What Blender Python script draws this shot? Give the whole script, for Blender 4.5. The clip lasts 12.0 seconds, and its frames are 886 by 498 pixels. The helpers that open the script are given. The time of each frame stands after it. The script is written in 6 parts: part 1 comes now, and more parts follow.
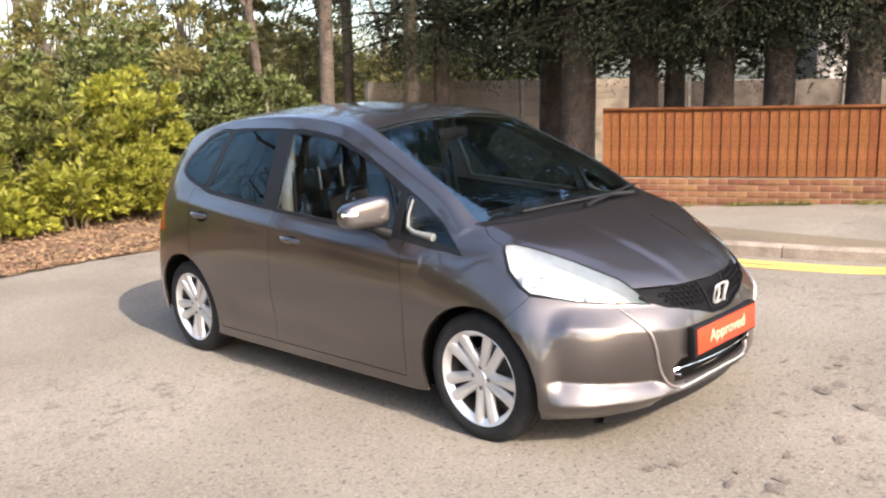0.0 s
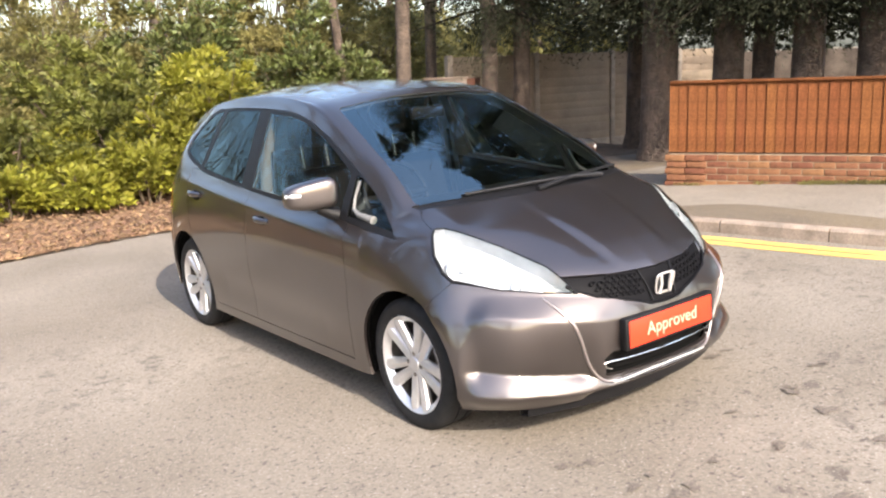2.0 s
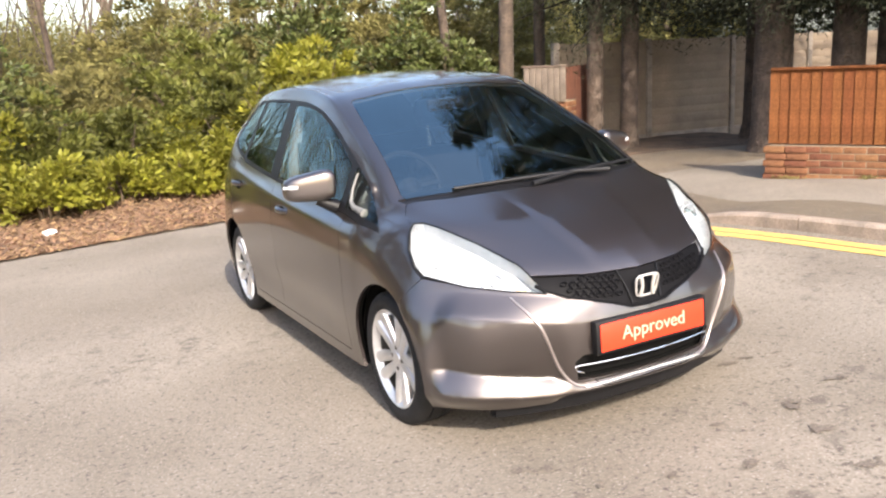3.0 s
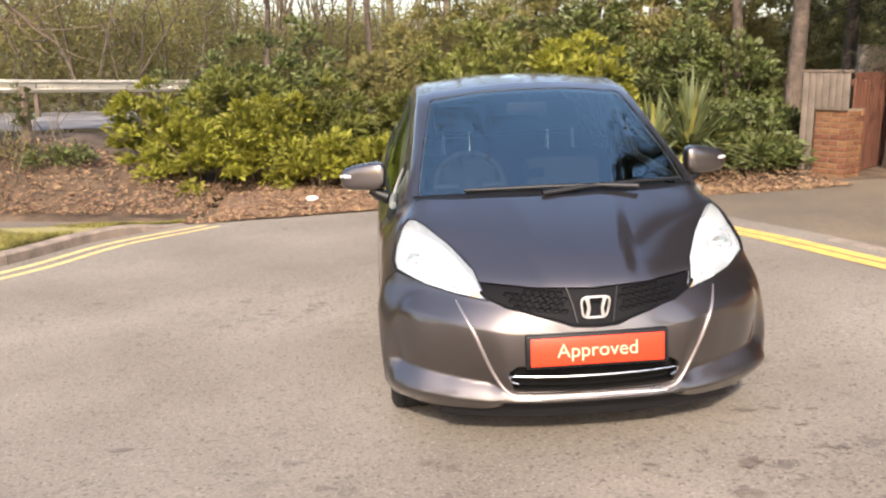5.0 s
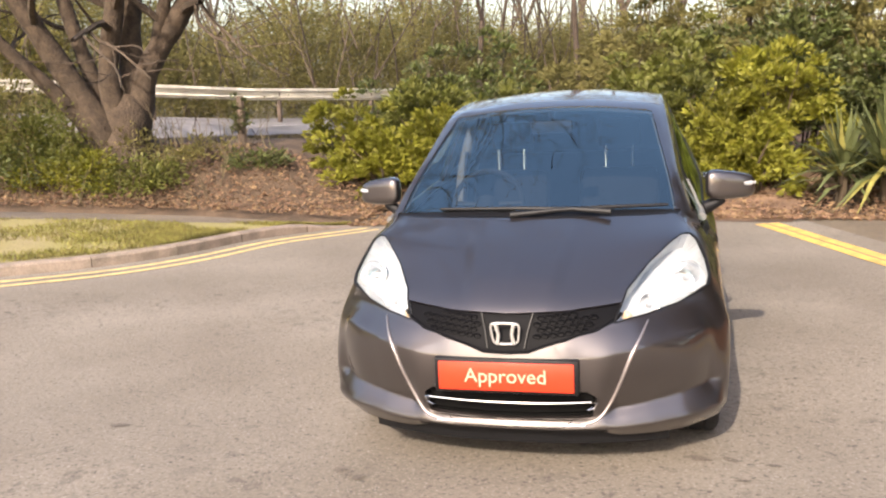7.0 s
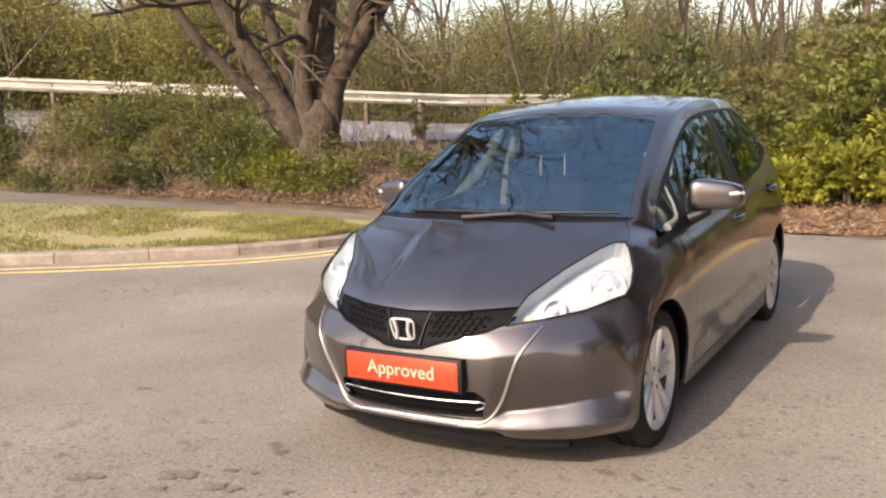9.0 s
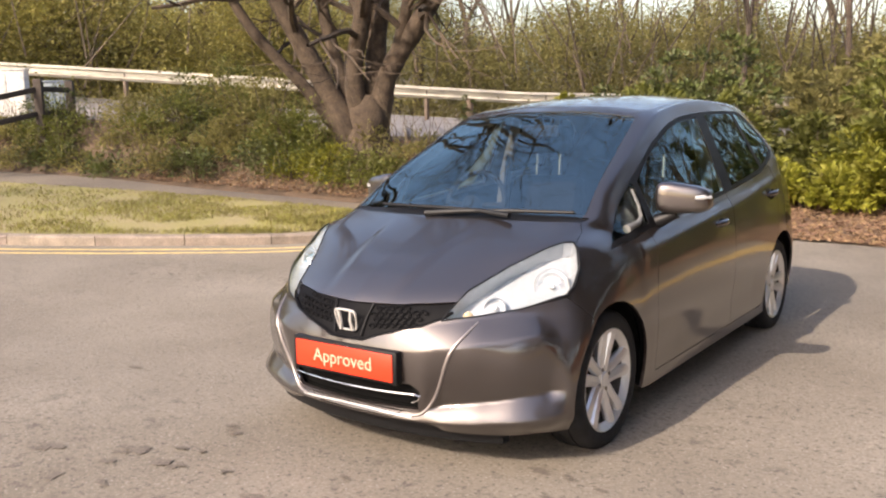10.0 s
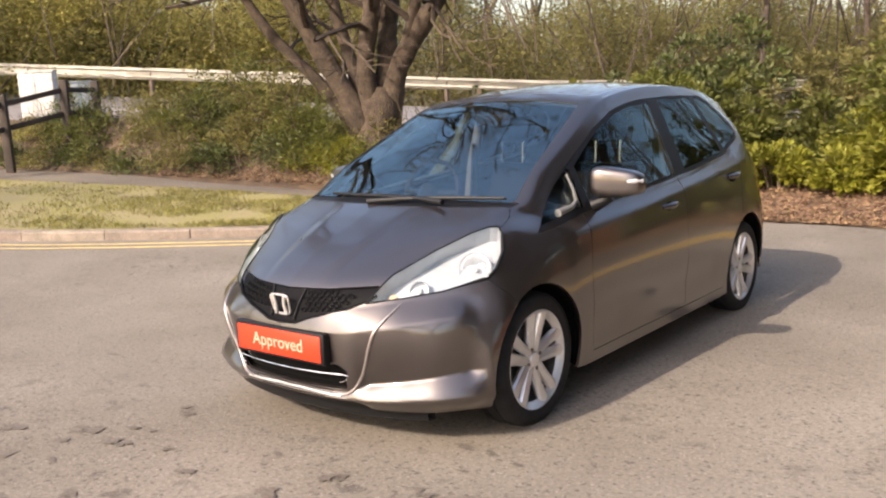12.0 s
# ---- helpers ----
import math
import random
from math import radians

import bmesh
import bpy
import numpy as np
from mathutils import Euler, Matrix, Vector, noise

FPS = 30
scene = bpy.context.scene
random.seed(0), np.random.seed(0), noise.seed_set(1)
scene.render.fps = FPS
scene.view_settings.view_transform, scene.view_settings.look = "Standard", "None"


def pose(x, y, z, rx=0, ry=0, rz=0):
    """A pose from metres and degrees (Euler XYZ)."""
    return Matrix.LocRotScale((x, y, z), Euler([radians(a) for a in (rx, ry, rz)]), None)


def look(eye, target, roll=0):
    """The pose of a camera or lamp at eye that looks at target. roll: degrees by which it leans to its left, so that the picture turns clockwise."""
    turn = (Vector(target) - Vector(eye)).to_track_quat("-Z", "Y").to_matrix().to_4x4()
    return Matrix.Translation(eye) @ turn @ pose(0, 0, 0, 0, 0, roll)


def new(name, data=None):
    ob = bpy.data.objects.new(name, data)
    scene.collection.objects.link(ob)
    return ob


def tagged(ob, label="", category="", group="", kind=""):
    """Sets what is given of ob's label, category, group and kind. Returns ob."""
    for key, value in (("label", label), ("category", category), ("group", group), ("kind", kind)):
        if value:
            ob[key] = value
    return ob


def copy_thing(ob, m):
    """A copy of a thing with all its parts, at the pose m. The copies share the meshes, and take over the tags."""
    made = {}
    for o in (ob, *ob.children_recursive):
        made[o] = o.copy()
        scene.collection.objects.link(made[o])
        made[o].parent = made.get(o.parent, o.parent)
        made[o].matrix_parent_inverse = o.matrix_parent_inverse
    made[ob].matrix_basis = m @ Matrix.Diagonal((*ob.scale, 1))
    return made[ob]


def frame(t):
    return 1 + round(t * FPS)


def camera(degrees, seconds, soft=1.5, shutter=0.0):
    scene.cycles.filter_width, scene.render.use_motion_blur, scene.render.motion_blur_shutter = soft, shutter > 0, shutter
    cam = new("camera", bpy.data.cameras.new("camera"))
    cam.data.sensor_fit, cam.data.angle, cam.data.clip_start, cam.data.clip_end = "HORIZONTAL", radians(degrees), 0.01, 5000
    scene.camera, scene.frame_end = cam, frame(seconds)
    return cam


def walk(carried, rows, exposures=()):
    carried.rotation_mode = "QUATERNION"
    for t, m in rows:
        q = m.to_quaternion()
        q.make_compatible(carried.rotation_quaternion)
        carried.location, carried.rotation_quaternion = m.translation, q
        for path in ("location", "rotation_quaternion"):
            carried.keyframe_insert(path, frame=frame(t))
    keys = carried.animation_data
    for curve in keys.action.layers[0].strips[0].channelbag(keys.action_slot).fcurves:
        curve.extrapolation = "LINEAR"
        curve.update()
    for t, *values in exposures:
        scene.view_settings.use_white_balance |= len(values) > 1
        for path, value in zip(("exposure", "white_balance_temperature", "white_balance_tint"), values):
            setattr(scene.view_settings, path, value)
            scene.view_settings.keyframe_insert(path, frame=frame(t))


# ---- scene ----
cam = camera(53.8, 12.0, soft=2.2)
PATH = [
    (0, (-3.52, -3.766, 1.589), (-2.134, -2.372, 1.221), -1.3),
    (0.5, (-3.473, -3.814, 1.59), (-2.093, -2.412, 1.231), -1.5),
    (1, (-3.354, -3.869, 1.586), (-2.011, -2.437, 1.205), -1.8),
    (1.5, (-3.108, -3.979, 1.593), (-1.827, -2.502, 1.171), -1.7),
    (2, (-2.818, -4.248, 1.592), (-1.662, -2.672, 1.173), -2.2),
    (2.5, (-2.51, -4.406, 1.582), (-1.487, -2.742, 1.152), -2.5),
    (4.5, (-1.215, -5.079, 1.613), (-0.892, -3.150, 1.198), -1.9),
    (5, (-0.787, -5.139, 1.613), (-0.672, -3.190, 1.181), -0.8),
    (5.5, (-0.469, -5.152, 1.664), (-0.483, -3.202, 1.220), -1.0),
    (6, (-0.095, -5.167, 1.635), (-0.289, -3.221, 1.217), -1.6),
    (6.5, (0.229, -5.169, 1.659), (-0.118, -3.246, 1.233), -1.0),
    (7, (0.532, -5.086, 1.659), (0.053, -3.188, 1.250), -1.3),
    (9, (1.824, -4.728, 1.626), (0.816, -3.043, 1.245), -1.8),
    (9.5, (2.078, -4.613, 1.621), (0.973, -2.991, 1.235), -1.6),
    (10, (2.29, -4.488, 1.618), (1.138, -2.9, 1.233), -0.7),
    (10.5, (2.581, -4.428, 1.617), (1.358, -2.887, 1.256), -0.5),
    (11, (2.726, -4.37, 1.627), (1.482, -2.849, 1.253), -0.7),
    (11.5, (2.761, -4.346, 1.62), (1.514, -2.833, 1.227), -1.7),
    (12, (2.755, -4.319, 1.612), (1.528, -2.792, 1.209), -2.2),
]
EXPOSURES = [(0, 1.99, 6750, 13), (2.5, 1.96, 6750, 13), (5, 1.66, 6950, 15), (7, 1.61, 7150, 16), (9, 1.45, 7250, 17), (12, 1.45, 7250, 17)]
walk(cam, [(t, look(eye, target, roll)) for t, eye, target, roll in PATH], EXPOSURES)

# ---- light ----
world = bpy.data.worlds.new("sky")
scene.world = world
world.use_nodes = True
wn = world.node_tree.nodes
sky = wn.new("ShaderNodeTexSky")
sky.sky_type = "NISHITA"
sky.sun_disc = False
SUN_TO = Vector((-0.235, -1.38, 1.0)).normalized()
sky.sun_elevation = math.asin(SUN_TO.z)
sky.sun_rotation = math.atan2(SUN_TO.x, SUN_TO.y)
sky.air_density, sky.dust_density, sky.ozone_density = 1.1, 3.2, 2.0
wn["Background"].inputs["Strength"].default_value = 0.15
world.node_tree.links.new(sky.outputs["Color"], wn["Background"].inputs["Color"])
sun = new("sun", bpy.data.lights.new("sun", "SUN"))
sun.data.energy, sun.data.angle, sun.data.color = 2.6, radians(0.6), (1.0, 0.93, 0.82)
sun.matrix_world = look((0, 0, 0), -SUN_TO)

# ---- materials ----


def mat(name, base, rough=0.6, metal=0.0, var=0.25, scale=12.0, fine=120.0, bump=0.15, coat=0.0, dist=0.01, obj_random=0.0, island=0.0, spec=0.5, tint=None, trans=0.0):
    """A surface with stains at a coarse scale and grain at a fine one. tint: the colour of the stains."""
    m = bpy.data.materials.new(name)
    m.use_nodes = True
    n, l = m.node_tree.nodes, m.node_tree.links
    b = n["Principled BSDF"]
    co = n.new("ShaderNodeTexCoord")
    big, small = n.new("ShaderNodeTexNoise"), n.new("ShaderNodeTexNoise")
    for tex, sc, det in ((big, scale, 5.0), (small, fine, 4.0)):
        tex.inputs["Scale"].default_value, tex.inputs["Detail"].default_value = sc, det
        l.new(co.outputs["Object"], tex.inputs["Vector"])
    ramp = n.new("ShaderNodeMapRange")
    ramp.inputs[1].default_value, ramp.inputs[2].default_value = 0.3, 0.7
    l.new(big.outputs["Fac"], ramp.inputs[0])
    mix = n.new("ShaderNodeMix")
    mix.data_type = "RGBA"
    dark = tint or tuple(c * (1 - var) for c in base)
    light = tuple(min(1, c * (1 + var)) for c in base)
    mix.inputs[6].default_value, mix.inputs[7].default_value = (*dark, 1), (*light, 1)
    l.new(ramp.outputs[0], mix.inputs[0])
    grain = n.new("ShaderNodeMix")
    grain.data_type, grain.blend_type = "RGBA", "OVERLAY"
    grain.inputs[0].default_value = min(1.0, var * 1.6)
    l.new(mix.outputs[2], grain.inputs[6])
    l.new(small.outputs["Fac"], grain.inputs[7])
    out = grain.outputs[2]
    if obj_random or island:
        info = n.new("ShaderNodeObjectInfo") if obj_random else n.new("ShaderNodeNewGeometry")
        hsv = n.new("ShaderNodeHueSaturation")
        for socket, span in (("Value", obj_random or island), ("Hue", 0.06 * (obj_random or island))):
            mr = n.new("ShaderNodeMapRange")
            mid = 1.0 if socket == "Value" else 0.5
            mr.inputs[3].default_value, mr.inputs[4].default_value = mid - span, mid + span
            l.new(info.outputs["Random"] if obj_random else info.outputs["Random Per Island"], mr.inputs[0])
            l.new(mr.outputs[0], hsv.inputs[socket])
        l.new(out, hsv.inputs["Color"])
        out = hsv.outputs["Color"]
    l.new(out, b.inputs["Base Color"])
    b.inputs["Roughness"].default_value, b.inputs["Metallic"].default_value = rough, metal
    b.inputs["Specular IOR Level"].default_value = spec
    if coat:
        b.inputs["Coat Weight"].default_value, b.inputs["Coat Roughness"].default_value = coat, 0.03
    if bump:
        bp = n.new("ShaderNodeBump")
        bp.inputs["Strength"].default_value, bp.inputs["Distance"].default_value = bump, dist
        l.new(small.outputs["Fac"], bp.inputs["Height"])
        l.new(bp.outputs[0], b.inputs["Normal"])
    if trans:
        tr = n.new("ShaderNodeBsdfTranslucent")
        ms = n.new("ShaderNodeMixShader")
        ms.inputs[0].default_value = trans
        l.new(out, tr.inputs["Color"])
        l.new(b.outputs[0], ms.inputs[1])
        l.new(tr.outputs[0], ms.inputs[2])
        l.new(ms.outputs[0], n["Material Output"].inputs["Surface"])
    return m


def glass_mat(name, tint, ior=1.5):
    m = bpy.data.materials.new(name)
    m.use_nodes = True
    n, l = m.node_tree.nodes, m.node_tree.links
    n.remove(n["Principled BSDF"])
    tr, gl, fr, ms = n.new("ShaderNodeBsdfTransparent"), n.new("ShaderNodeBsdfGlossy"), n.new("ShaderNodeFresnel"), n.new("ShaderNodeMixShader")
    tr.inputs["Color"].default_value = (*tint, 1)
    gl.inputs["Roughness"].default_value = 0.01
    gl.inputs["Color"].default_value = (0.74, 0.95, 0.98, 1)
    fr.inputs["IOR"].default_value = ior
    l.new(fr.outputs[0], ms.inputs[0])
    l.new(tr.outputs[0], ms.inputs[1])
    l.new(gl.outputs[0], ms.inputs[2])
    l.new(ms.outputs[0], n["Material Output"].inputs["Surface"])
    return m


def asphalt_mat(name, base, patch):
    """Worn road surface: fine stones, pale wear, dark oil spots."""
    m = mat(name, base, 0.85, var=0.30, scale=0.7, fine=62, bump=0.5, dist=0.005, tint=patch)
    n, l = m.node_tree.nodes, m.node_tree.links
    b = n["Principled BSDF"]
    src = b.inputs["Base Color"].links[0].from_socket
    co = n.new("ShaderNodeTexCoord")
    prev = src
    where = n.new("ShaderNodeTexNoise")
    where.inputs["Scale"].default_value = 0.55
    l.new(co.outputs["Object"], where.inputs["Vector"])
    area = n.new("ShaderNodeMapRange")
    area.inputs[1].default_value, area.inputs[2].default_value, area.inputs[3].default_value = 0.42, 0.60, 0.12
    axes, front, total = n.new("ShaderNodeSeparateXYZ"), n.new("ShaderNodeMapRange"), n.new("ShaderNodeMath")
    l.new(co.outputs["Object"], axes.inputs[0])
    l.new(axes.outputs["Y"], front.inputs[0])
    front.inputs[1].default_value, front.inputs[2].default_value, front.inputs[3].default_value, front.inputs[4].default_value = -3.0, -1.7, 0.20, -0.06
    l.new(where.outputs["Fac"], total.inputs[0])
    l.new(front.outputs[0], total.inputs[1])
    l.new(total.outputs[0], area.inputs[0])
    for sc, lo, hi, colour, fac in ((46.0, 0.585, 0.67, (0.055, 0.044, 0.037), 0.75), (26.0, 0.58, 0.68, (0.065, 0.046, 0.037), 0.6), (9.0, 0.60, 0.68, (0.055, 0.044, 0.037), 0.6), (90.0, 0.60, 0.7, (0.36, 0.33, 0.29), 0.6), (4.5, 0.60, 0.72, (0.075, 0.062, 0.052), 0.45)):
        tex = n.new("ShaderNodeTexNoise")
        tex.inputs["Scale"].default_value, tex.inputs["Detail"].default_value = sc, 3.0
        off = n.new("ShaderNodeMapping")
        off.inputs["Location"].default_value = (sc, sc * 0.7, 0)
        l.new(co.outputs["Object"], off.inputs[0])
        l.new(off.outputs[0], tex.inputs["Vector"])
        mr = n.new("ShaderNodeMapRange")
        mr.inputs[1].default_value, mr.inputs[2].default_value, mr.inputs[4].default_value = lo, hi, fac
        l.new(tex.outputs["Fac"], mr.inputs[0])
        mx = n.new("ShaderNodeMix")
        mx.data_type = "RGBA"
        mx.inputs[7].default_value = (*colour, 1)
        if sc < 30:
            both = n.new("ShaderNodeMath")
            both.operation = "MULTIPLY"
            l.new(mr.outputs[0], both.inputs[0])
            l.new(area.outputs[0], both.inputs[1])
            l.new(both.outputs[0], mx.inputs[0])
        else:
            l.new(mr.outputs[0], mx.inputs[0])
        l.new(prev, mx.inputs[6])
        prev = mx.outputs[2]
    l.new(prev, b.inputs["Base Color"])
    return m


ASPHALT = asphalt_mat("asphalt", (0.166, 0.145, 0.119), (0.138, 0.116, 0.090))
PAVING = asphalt_mat("footway_tarmac", (0.145, 0.115, 0.080), (0.115, 0.093, 0.075))
DRIVE_TARMAC = asphalt_mat("drive_tarmac", (0.116, 0.089, 0.056), (0.092, 0.072, 0.052))
FAR_ROAD = mat("far_road", (0.21, 0.195, 0.19), 0.8, scale=1.5)
KERB = mat("kerb_concrete", (0.22, 0.175, 0.14), 0.85, var=0.3, scale=6, fine=70, obj_random=0.15)
YELLOW = mat("road_paint", (0.60, 0.375, 0.09), 0.7, var=0.3, scale=9, fine=60, tint=(0.42, 0.28, 0.09))
PALE_YELLOW = mat("faded_road_paint", (0.60, 0.44, 0.17), 0.7, var=0.25, scale=9, fine=60, tint=(0.44, 0.33, 0.16))
WHITE_LINE = mat("white_road_paint", (0.55, 0.55, 0.53), 0.7)
GRASS_SOIL = mat("verge_soil", (0.165, 0.148, 0.045), 0.95, var=0.35, scale=1.6, fine=40, tint=(0.26, 0.21, 0.11))
BANK_SOIL = mat("bank_soil", (0.085, 0.055, 0.034), 0.95, var=0.45, scale=3, fine=30, bump=0.8, dist=0.03)
MULCH = mat("leaf_mulch", (0.15, 0.09, 0.055), 0.95, var=0.45, scale=3, fine=30, bump=0.8, dist=0.03)
EARTH = mat("earth", (0.10, 0.075, 0.04), 0.95, var=0.35, scale=0.6, fine=12)
PAINT = mat("brown_metallic_paint", (0.026, 0.022, 0.022), 0.30, metal=1.0, var=0.04, scale=3, fine=2500, bump=0.0, coat=1.0)
pn, pl = PAINT.node_tree.nodes, PAINT.node_tree.links
pn["Principled BSDF"].inputs["Coat IOR"].default_value, pn["Principled BSDF"].inputs["Coat Roughness"].default_value = 1.88, 0.09
# coarse flakes that scatter the sun more widely than the rest of the paint
flake, blend = pn.new("ShaderNodeBsdfPrincipled"), pn.new("ShaderNodeMixShader")
flake.inputs["Base Color"].default_value = (0.115, 0.096, 0.093, 1)
flake.inputs["Metallic"].default_value, flake.inputs["Roughness"].default_value = 1.0, 0.57
flake.inputs["Coat Weight"].default_value, flake.inputs["Coat Roughness"].default_value, flake.inputs["Coat IOR"].default_value = 1.0, 0.09, 1.88
blend.inputs[0].default_value = 0.5
pl.new(pn["Principled BSDF"].outputs[0], blend.inputs[1])
pl.new(flake.outputs[0], blend.inputs[2])
pl.new(blend.outputs[0], pn["Material Output"].inputs["Surface"])
TRIM = mat("black_trim", (0.006, 0.006, 0.007), 0.45, var=0.1, bump=0.02, spec=0.25)
GRILLE = mat("grille_black", (0.004, 0.004, 0.005), 0.6, var=0.1, bump=0.0, spec=0.08)
BRIGHT = mat("polished_steel", (0.95, 0.95, 0.95), 0.15, metal=1.0, var=0.02, bump=0.0)
SATIN = mat("satin_silver", (0.62, 0.60, 0.58), 0.32, metal=0.6, var=0.04, bump=0.0)
CREASE_GLINT = mat("crease_edge", (0.38, 0.34, 0.33), 0.38, metal=0.85, var=0.04, bump=0.0)
WIPER = mat("wiper_black", (0.006, 0.006, 0.007), 0.55, var=0.1, bump=0.0, spec=0.3)
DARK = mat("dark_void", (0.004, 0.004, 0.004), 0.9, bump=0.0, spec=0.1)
RUBBER = mat("tyre_rubber", (0.012, 0.012, 0.013), 0.75, var=0.25, scale=20, fine=150, spec=0.25)
ALLOY = mat("silver_alloy", (0.64, 0.64, 0.65), 0.34, metal=0.75, var=0.06, scale=20, bump=0.02)
CHROME = mat("chrome", (0.75, 0.75, 0.76), 0.08, metal=1.0, var=0.03, bump=0.0)
STEEL = mat("brake_steel", (0.18, 0.17, 0.16), 0.5, metal=0.8)
WINDSCREEN = glass_mat("windscreen_glass", (0.80, 0.87, 0.88), 2.8)
SIDE_GLASS = glass_mat("side_glass", (0.72, 0.78, 0.76), 1.55)
PRIVACY = glass_mat("privacy_glass", (0.07, 0.075, 0.08), 1.34)
LENS = glass_mat("lamp_lens", (0.93, 0.95, 0.96), 1.45)
REFLECTOR = mat("lamp_reflector", (0.85, 0.86, 0.88), 0.12, metal=0.9, var=0.05, scale=30, bump=0.05)
LAMP_WHITE = mat("lamp_housing", (0.43, 0.44, 0.46), 0.28, metal=0.15, var=0.08, scale=25, bump=0.02)
RED_LENS = mat("red_lamp_lens", (0.45, 0.03, 0.02), 0.15, var=0.15, bump=0.0, coat=1.0)
AMBER = mat("amber_lens", (0.62, 0.46, 0.30), 0.2, var=0.1, bump=0.0)
PLATE_RED = mat("red_plate", (0.58, 0.036, 0.012), 0.35, var=0.05, bump=0.0)
PILLAR_AND_REFLECTION = mat("pale_pillar_and_reflection", (0.14, 0.14, 0.137), 0.7, var=0.08)
LETTER = mat("plate_lettering", (0.52, 0.34, 0.24), 0.5, var=0.03, bump=0.0)
CABIN = mat("cabin_plastic", (0.007, 0.007, 0.008), 0.6, var=0.15, scale=15, spec=0.15)
CLOTH = mat("seat_cloth", (0.007, 0.007, 0.008), 0.9, var=0.25, scale=20, fine=300, spec=0.1)
PALE_TRIM = mat("pale_headlining", (0.10, 0.098, 0.093), 0.8, var=0.1)
TIMBER = mat("orange_fence_timber", (0.110, 0.041, 0.016), 0.9, var=0.35, scale=5, fine=60, obj_random=0.08, spec=0.1)
OLD_TIMBER = mat("weathered_timber", (0.12, 0.088, 0.066), 0.85, var=0.35, scale=4, fine=50, obj_random=0.15)
DARK_TIMBER = mat("dark_weathered_timber", (0.05, 0.038, 0.03), 0.9, var=0.3, scale=4, fine=50)
PANEL_BOARD = mat("brown_fence_board", (0.20, 0.155, 0.112), 0.85, var=0.25, scale=1.5, fine=40, obj_random=0.06)
# red-brown gate boards, their colour darkened for the shade they stand in
SHADED_GATE_TIMBER = mat("shaded_red_brown_timber", (0.10, 0.035, 0.018), 0.8, var=0.25, scale=5, fine=60)
GREY_TIMBER = mat("grey_timber", (0.115, 0.09, 0.07), 0.85, var=0.3, scale=4, fine=50)
BRICK = mat("red_brick", (0.122, 0.056, 0.031), 0.9, var=0.35, scale=14, fine=90, obj_random=0.2, spec=0.1)
MORTAR = mat("mortar", (0.165, 0.12, 0.078), 0.95, var=0.15)
CONCRETE = mat("post_concrete", (0.20, 0.17, 0.14), 0.9, var=0.3, scale=5, fine=60)
RAIL = mat("galvanised_rail", (0.66, 0.62, 0.53), 0.5, metal=0.15, var=0.15, scale=3)
FAR_BARK = mat("far_bark", (0.105, 0.080, 0.058), 0.95, var=0.3, scale=4, fine=20)
BARK = mat("bark", (0.060, 0.042, 0.028), 0.95, var=0.4, scale=7, fine=30, bump=0.9, dist=0.03)
# conifer branches, much darker than the bark of their trunks
BRANCH = mat("near_black_branch", (0.014, 0.011, 0.008), 0.95, spec=0.1)
DARK_BARK = mat("conifer_bark", (0.075, 0.055, 0.042), 0.95, var=0.4, scale=6, fine=25, bump=0.9, dist=0.03)
STEM = mat("shrub_stem", (0.07, 0.05, 0.03), 0.9)
DRY_STEM = mat("dry_bramble_stem", (0.11, 0.085, 0.05), 0.9, island=0.3)
LEAF = mat("laurel_leaf", (0.215, 0.212, 0.024), 0.6, var=0.4, scale=1.3, fine=6, bump=0.0, island=0.15, trans=0.45)
LEAF_MID = mat("mid_green_leaf", (0.125, 0.132, 0.026), 0.6, var=0.4, scale=1.3, fine=6, bump=0.0, island=0.15, trans=0.42)
LEAF_SPRING = mat("budding_leaf", (0.38, 0.335, 0.10), 0.8, var=0.35, scale=0.5, fine=3, bump=0.0, island=0.2, trans=0.5)
LEAF_DARK = mat("dark_leaf", (0.070, 0.082, 0.020), 0.6, var=0.25, scale=1.2, fine=6, bump=0.0, island=0.4, trans=0.2)
LEAF_OLIVE = mat("olive_leaf", (0.200, 0.178, 0.060), 0.8, var=0.4, scale=0.45, fine=3, bump=0.0, island=0.10, trans=0.5)
FAR_LEAF = mat("far_leaf", (0.14, 0.13, 0.050), 0.8, var=0.4, scale=0.4, fine=3, bump=0.0, island=0.12, trans=0.45)
NEEDLE = mat("conifer_needles", (0.030, 0.033, 0.019), 0.85, var=0.3, scale=1.5, bump=0.0, island=0.3, spec=0.1)
YUCCA_OLD = mat("yellowed_yucca_leaf", (0.24, 0.22, 0.06), 0.6, var=0.25, scale=5, bump=0.0, trans=0.2)
CABINET = mat("cabinet_paint", (0.10, 0.13, 0.16), 0.5, var=0.15)
YUCCA = mat("yucca_leaf", (0.10, 0.115, 0.045), 0.5, var=0.25, scale=5, bump=0.0, island=0.3, trans=0.2)
STRAW = mat("dry_leaf", (0.175, 0.105, 0.06), 0.9, var=0.3, scale=10, bump=0.0, island=0.3)
BLADE = mat("grass_blade", (0.215, 0.19, 0.05), 0.7, var=0.3, scale=3, bump=0.0, island=0.4, trans=0.3)
LITTER = mat("white_litter", (0.6, 0.58, 0.55), 0.7)
RENDERED = mat("pale_render", (0.5, 0.46, 0.43), 0.9)

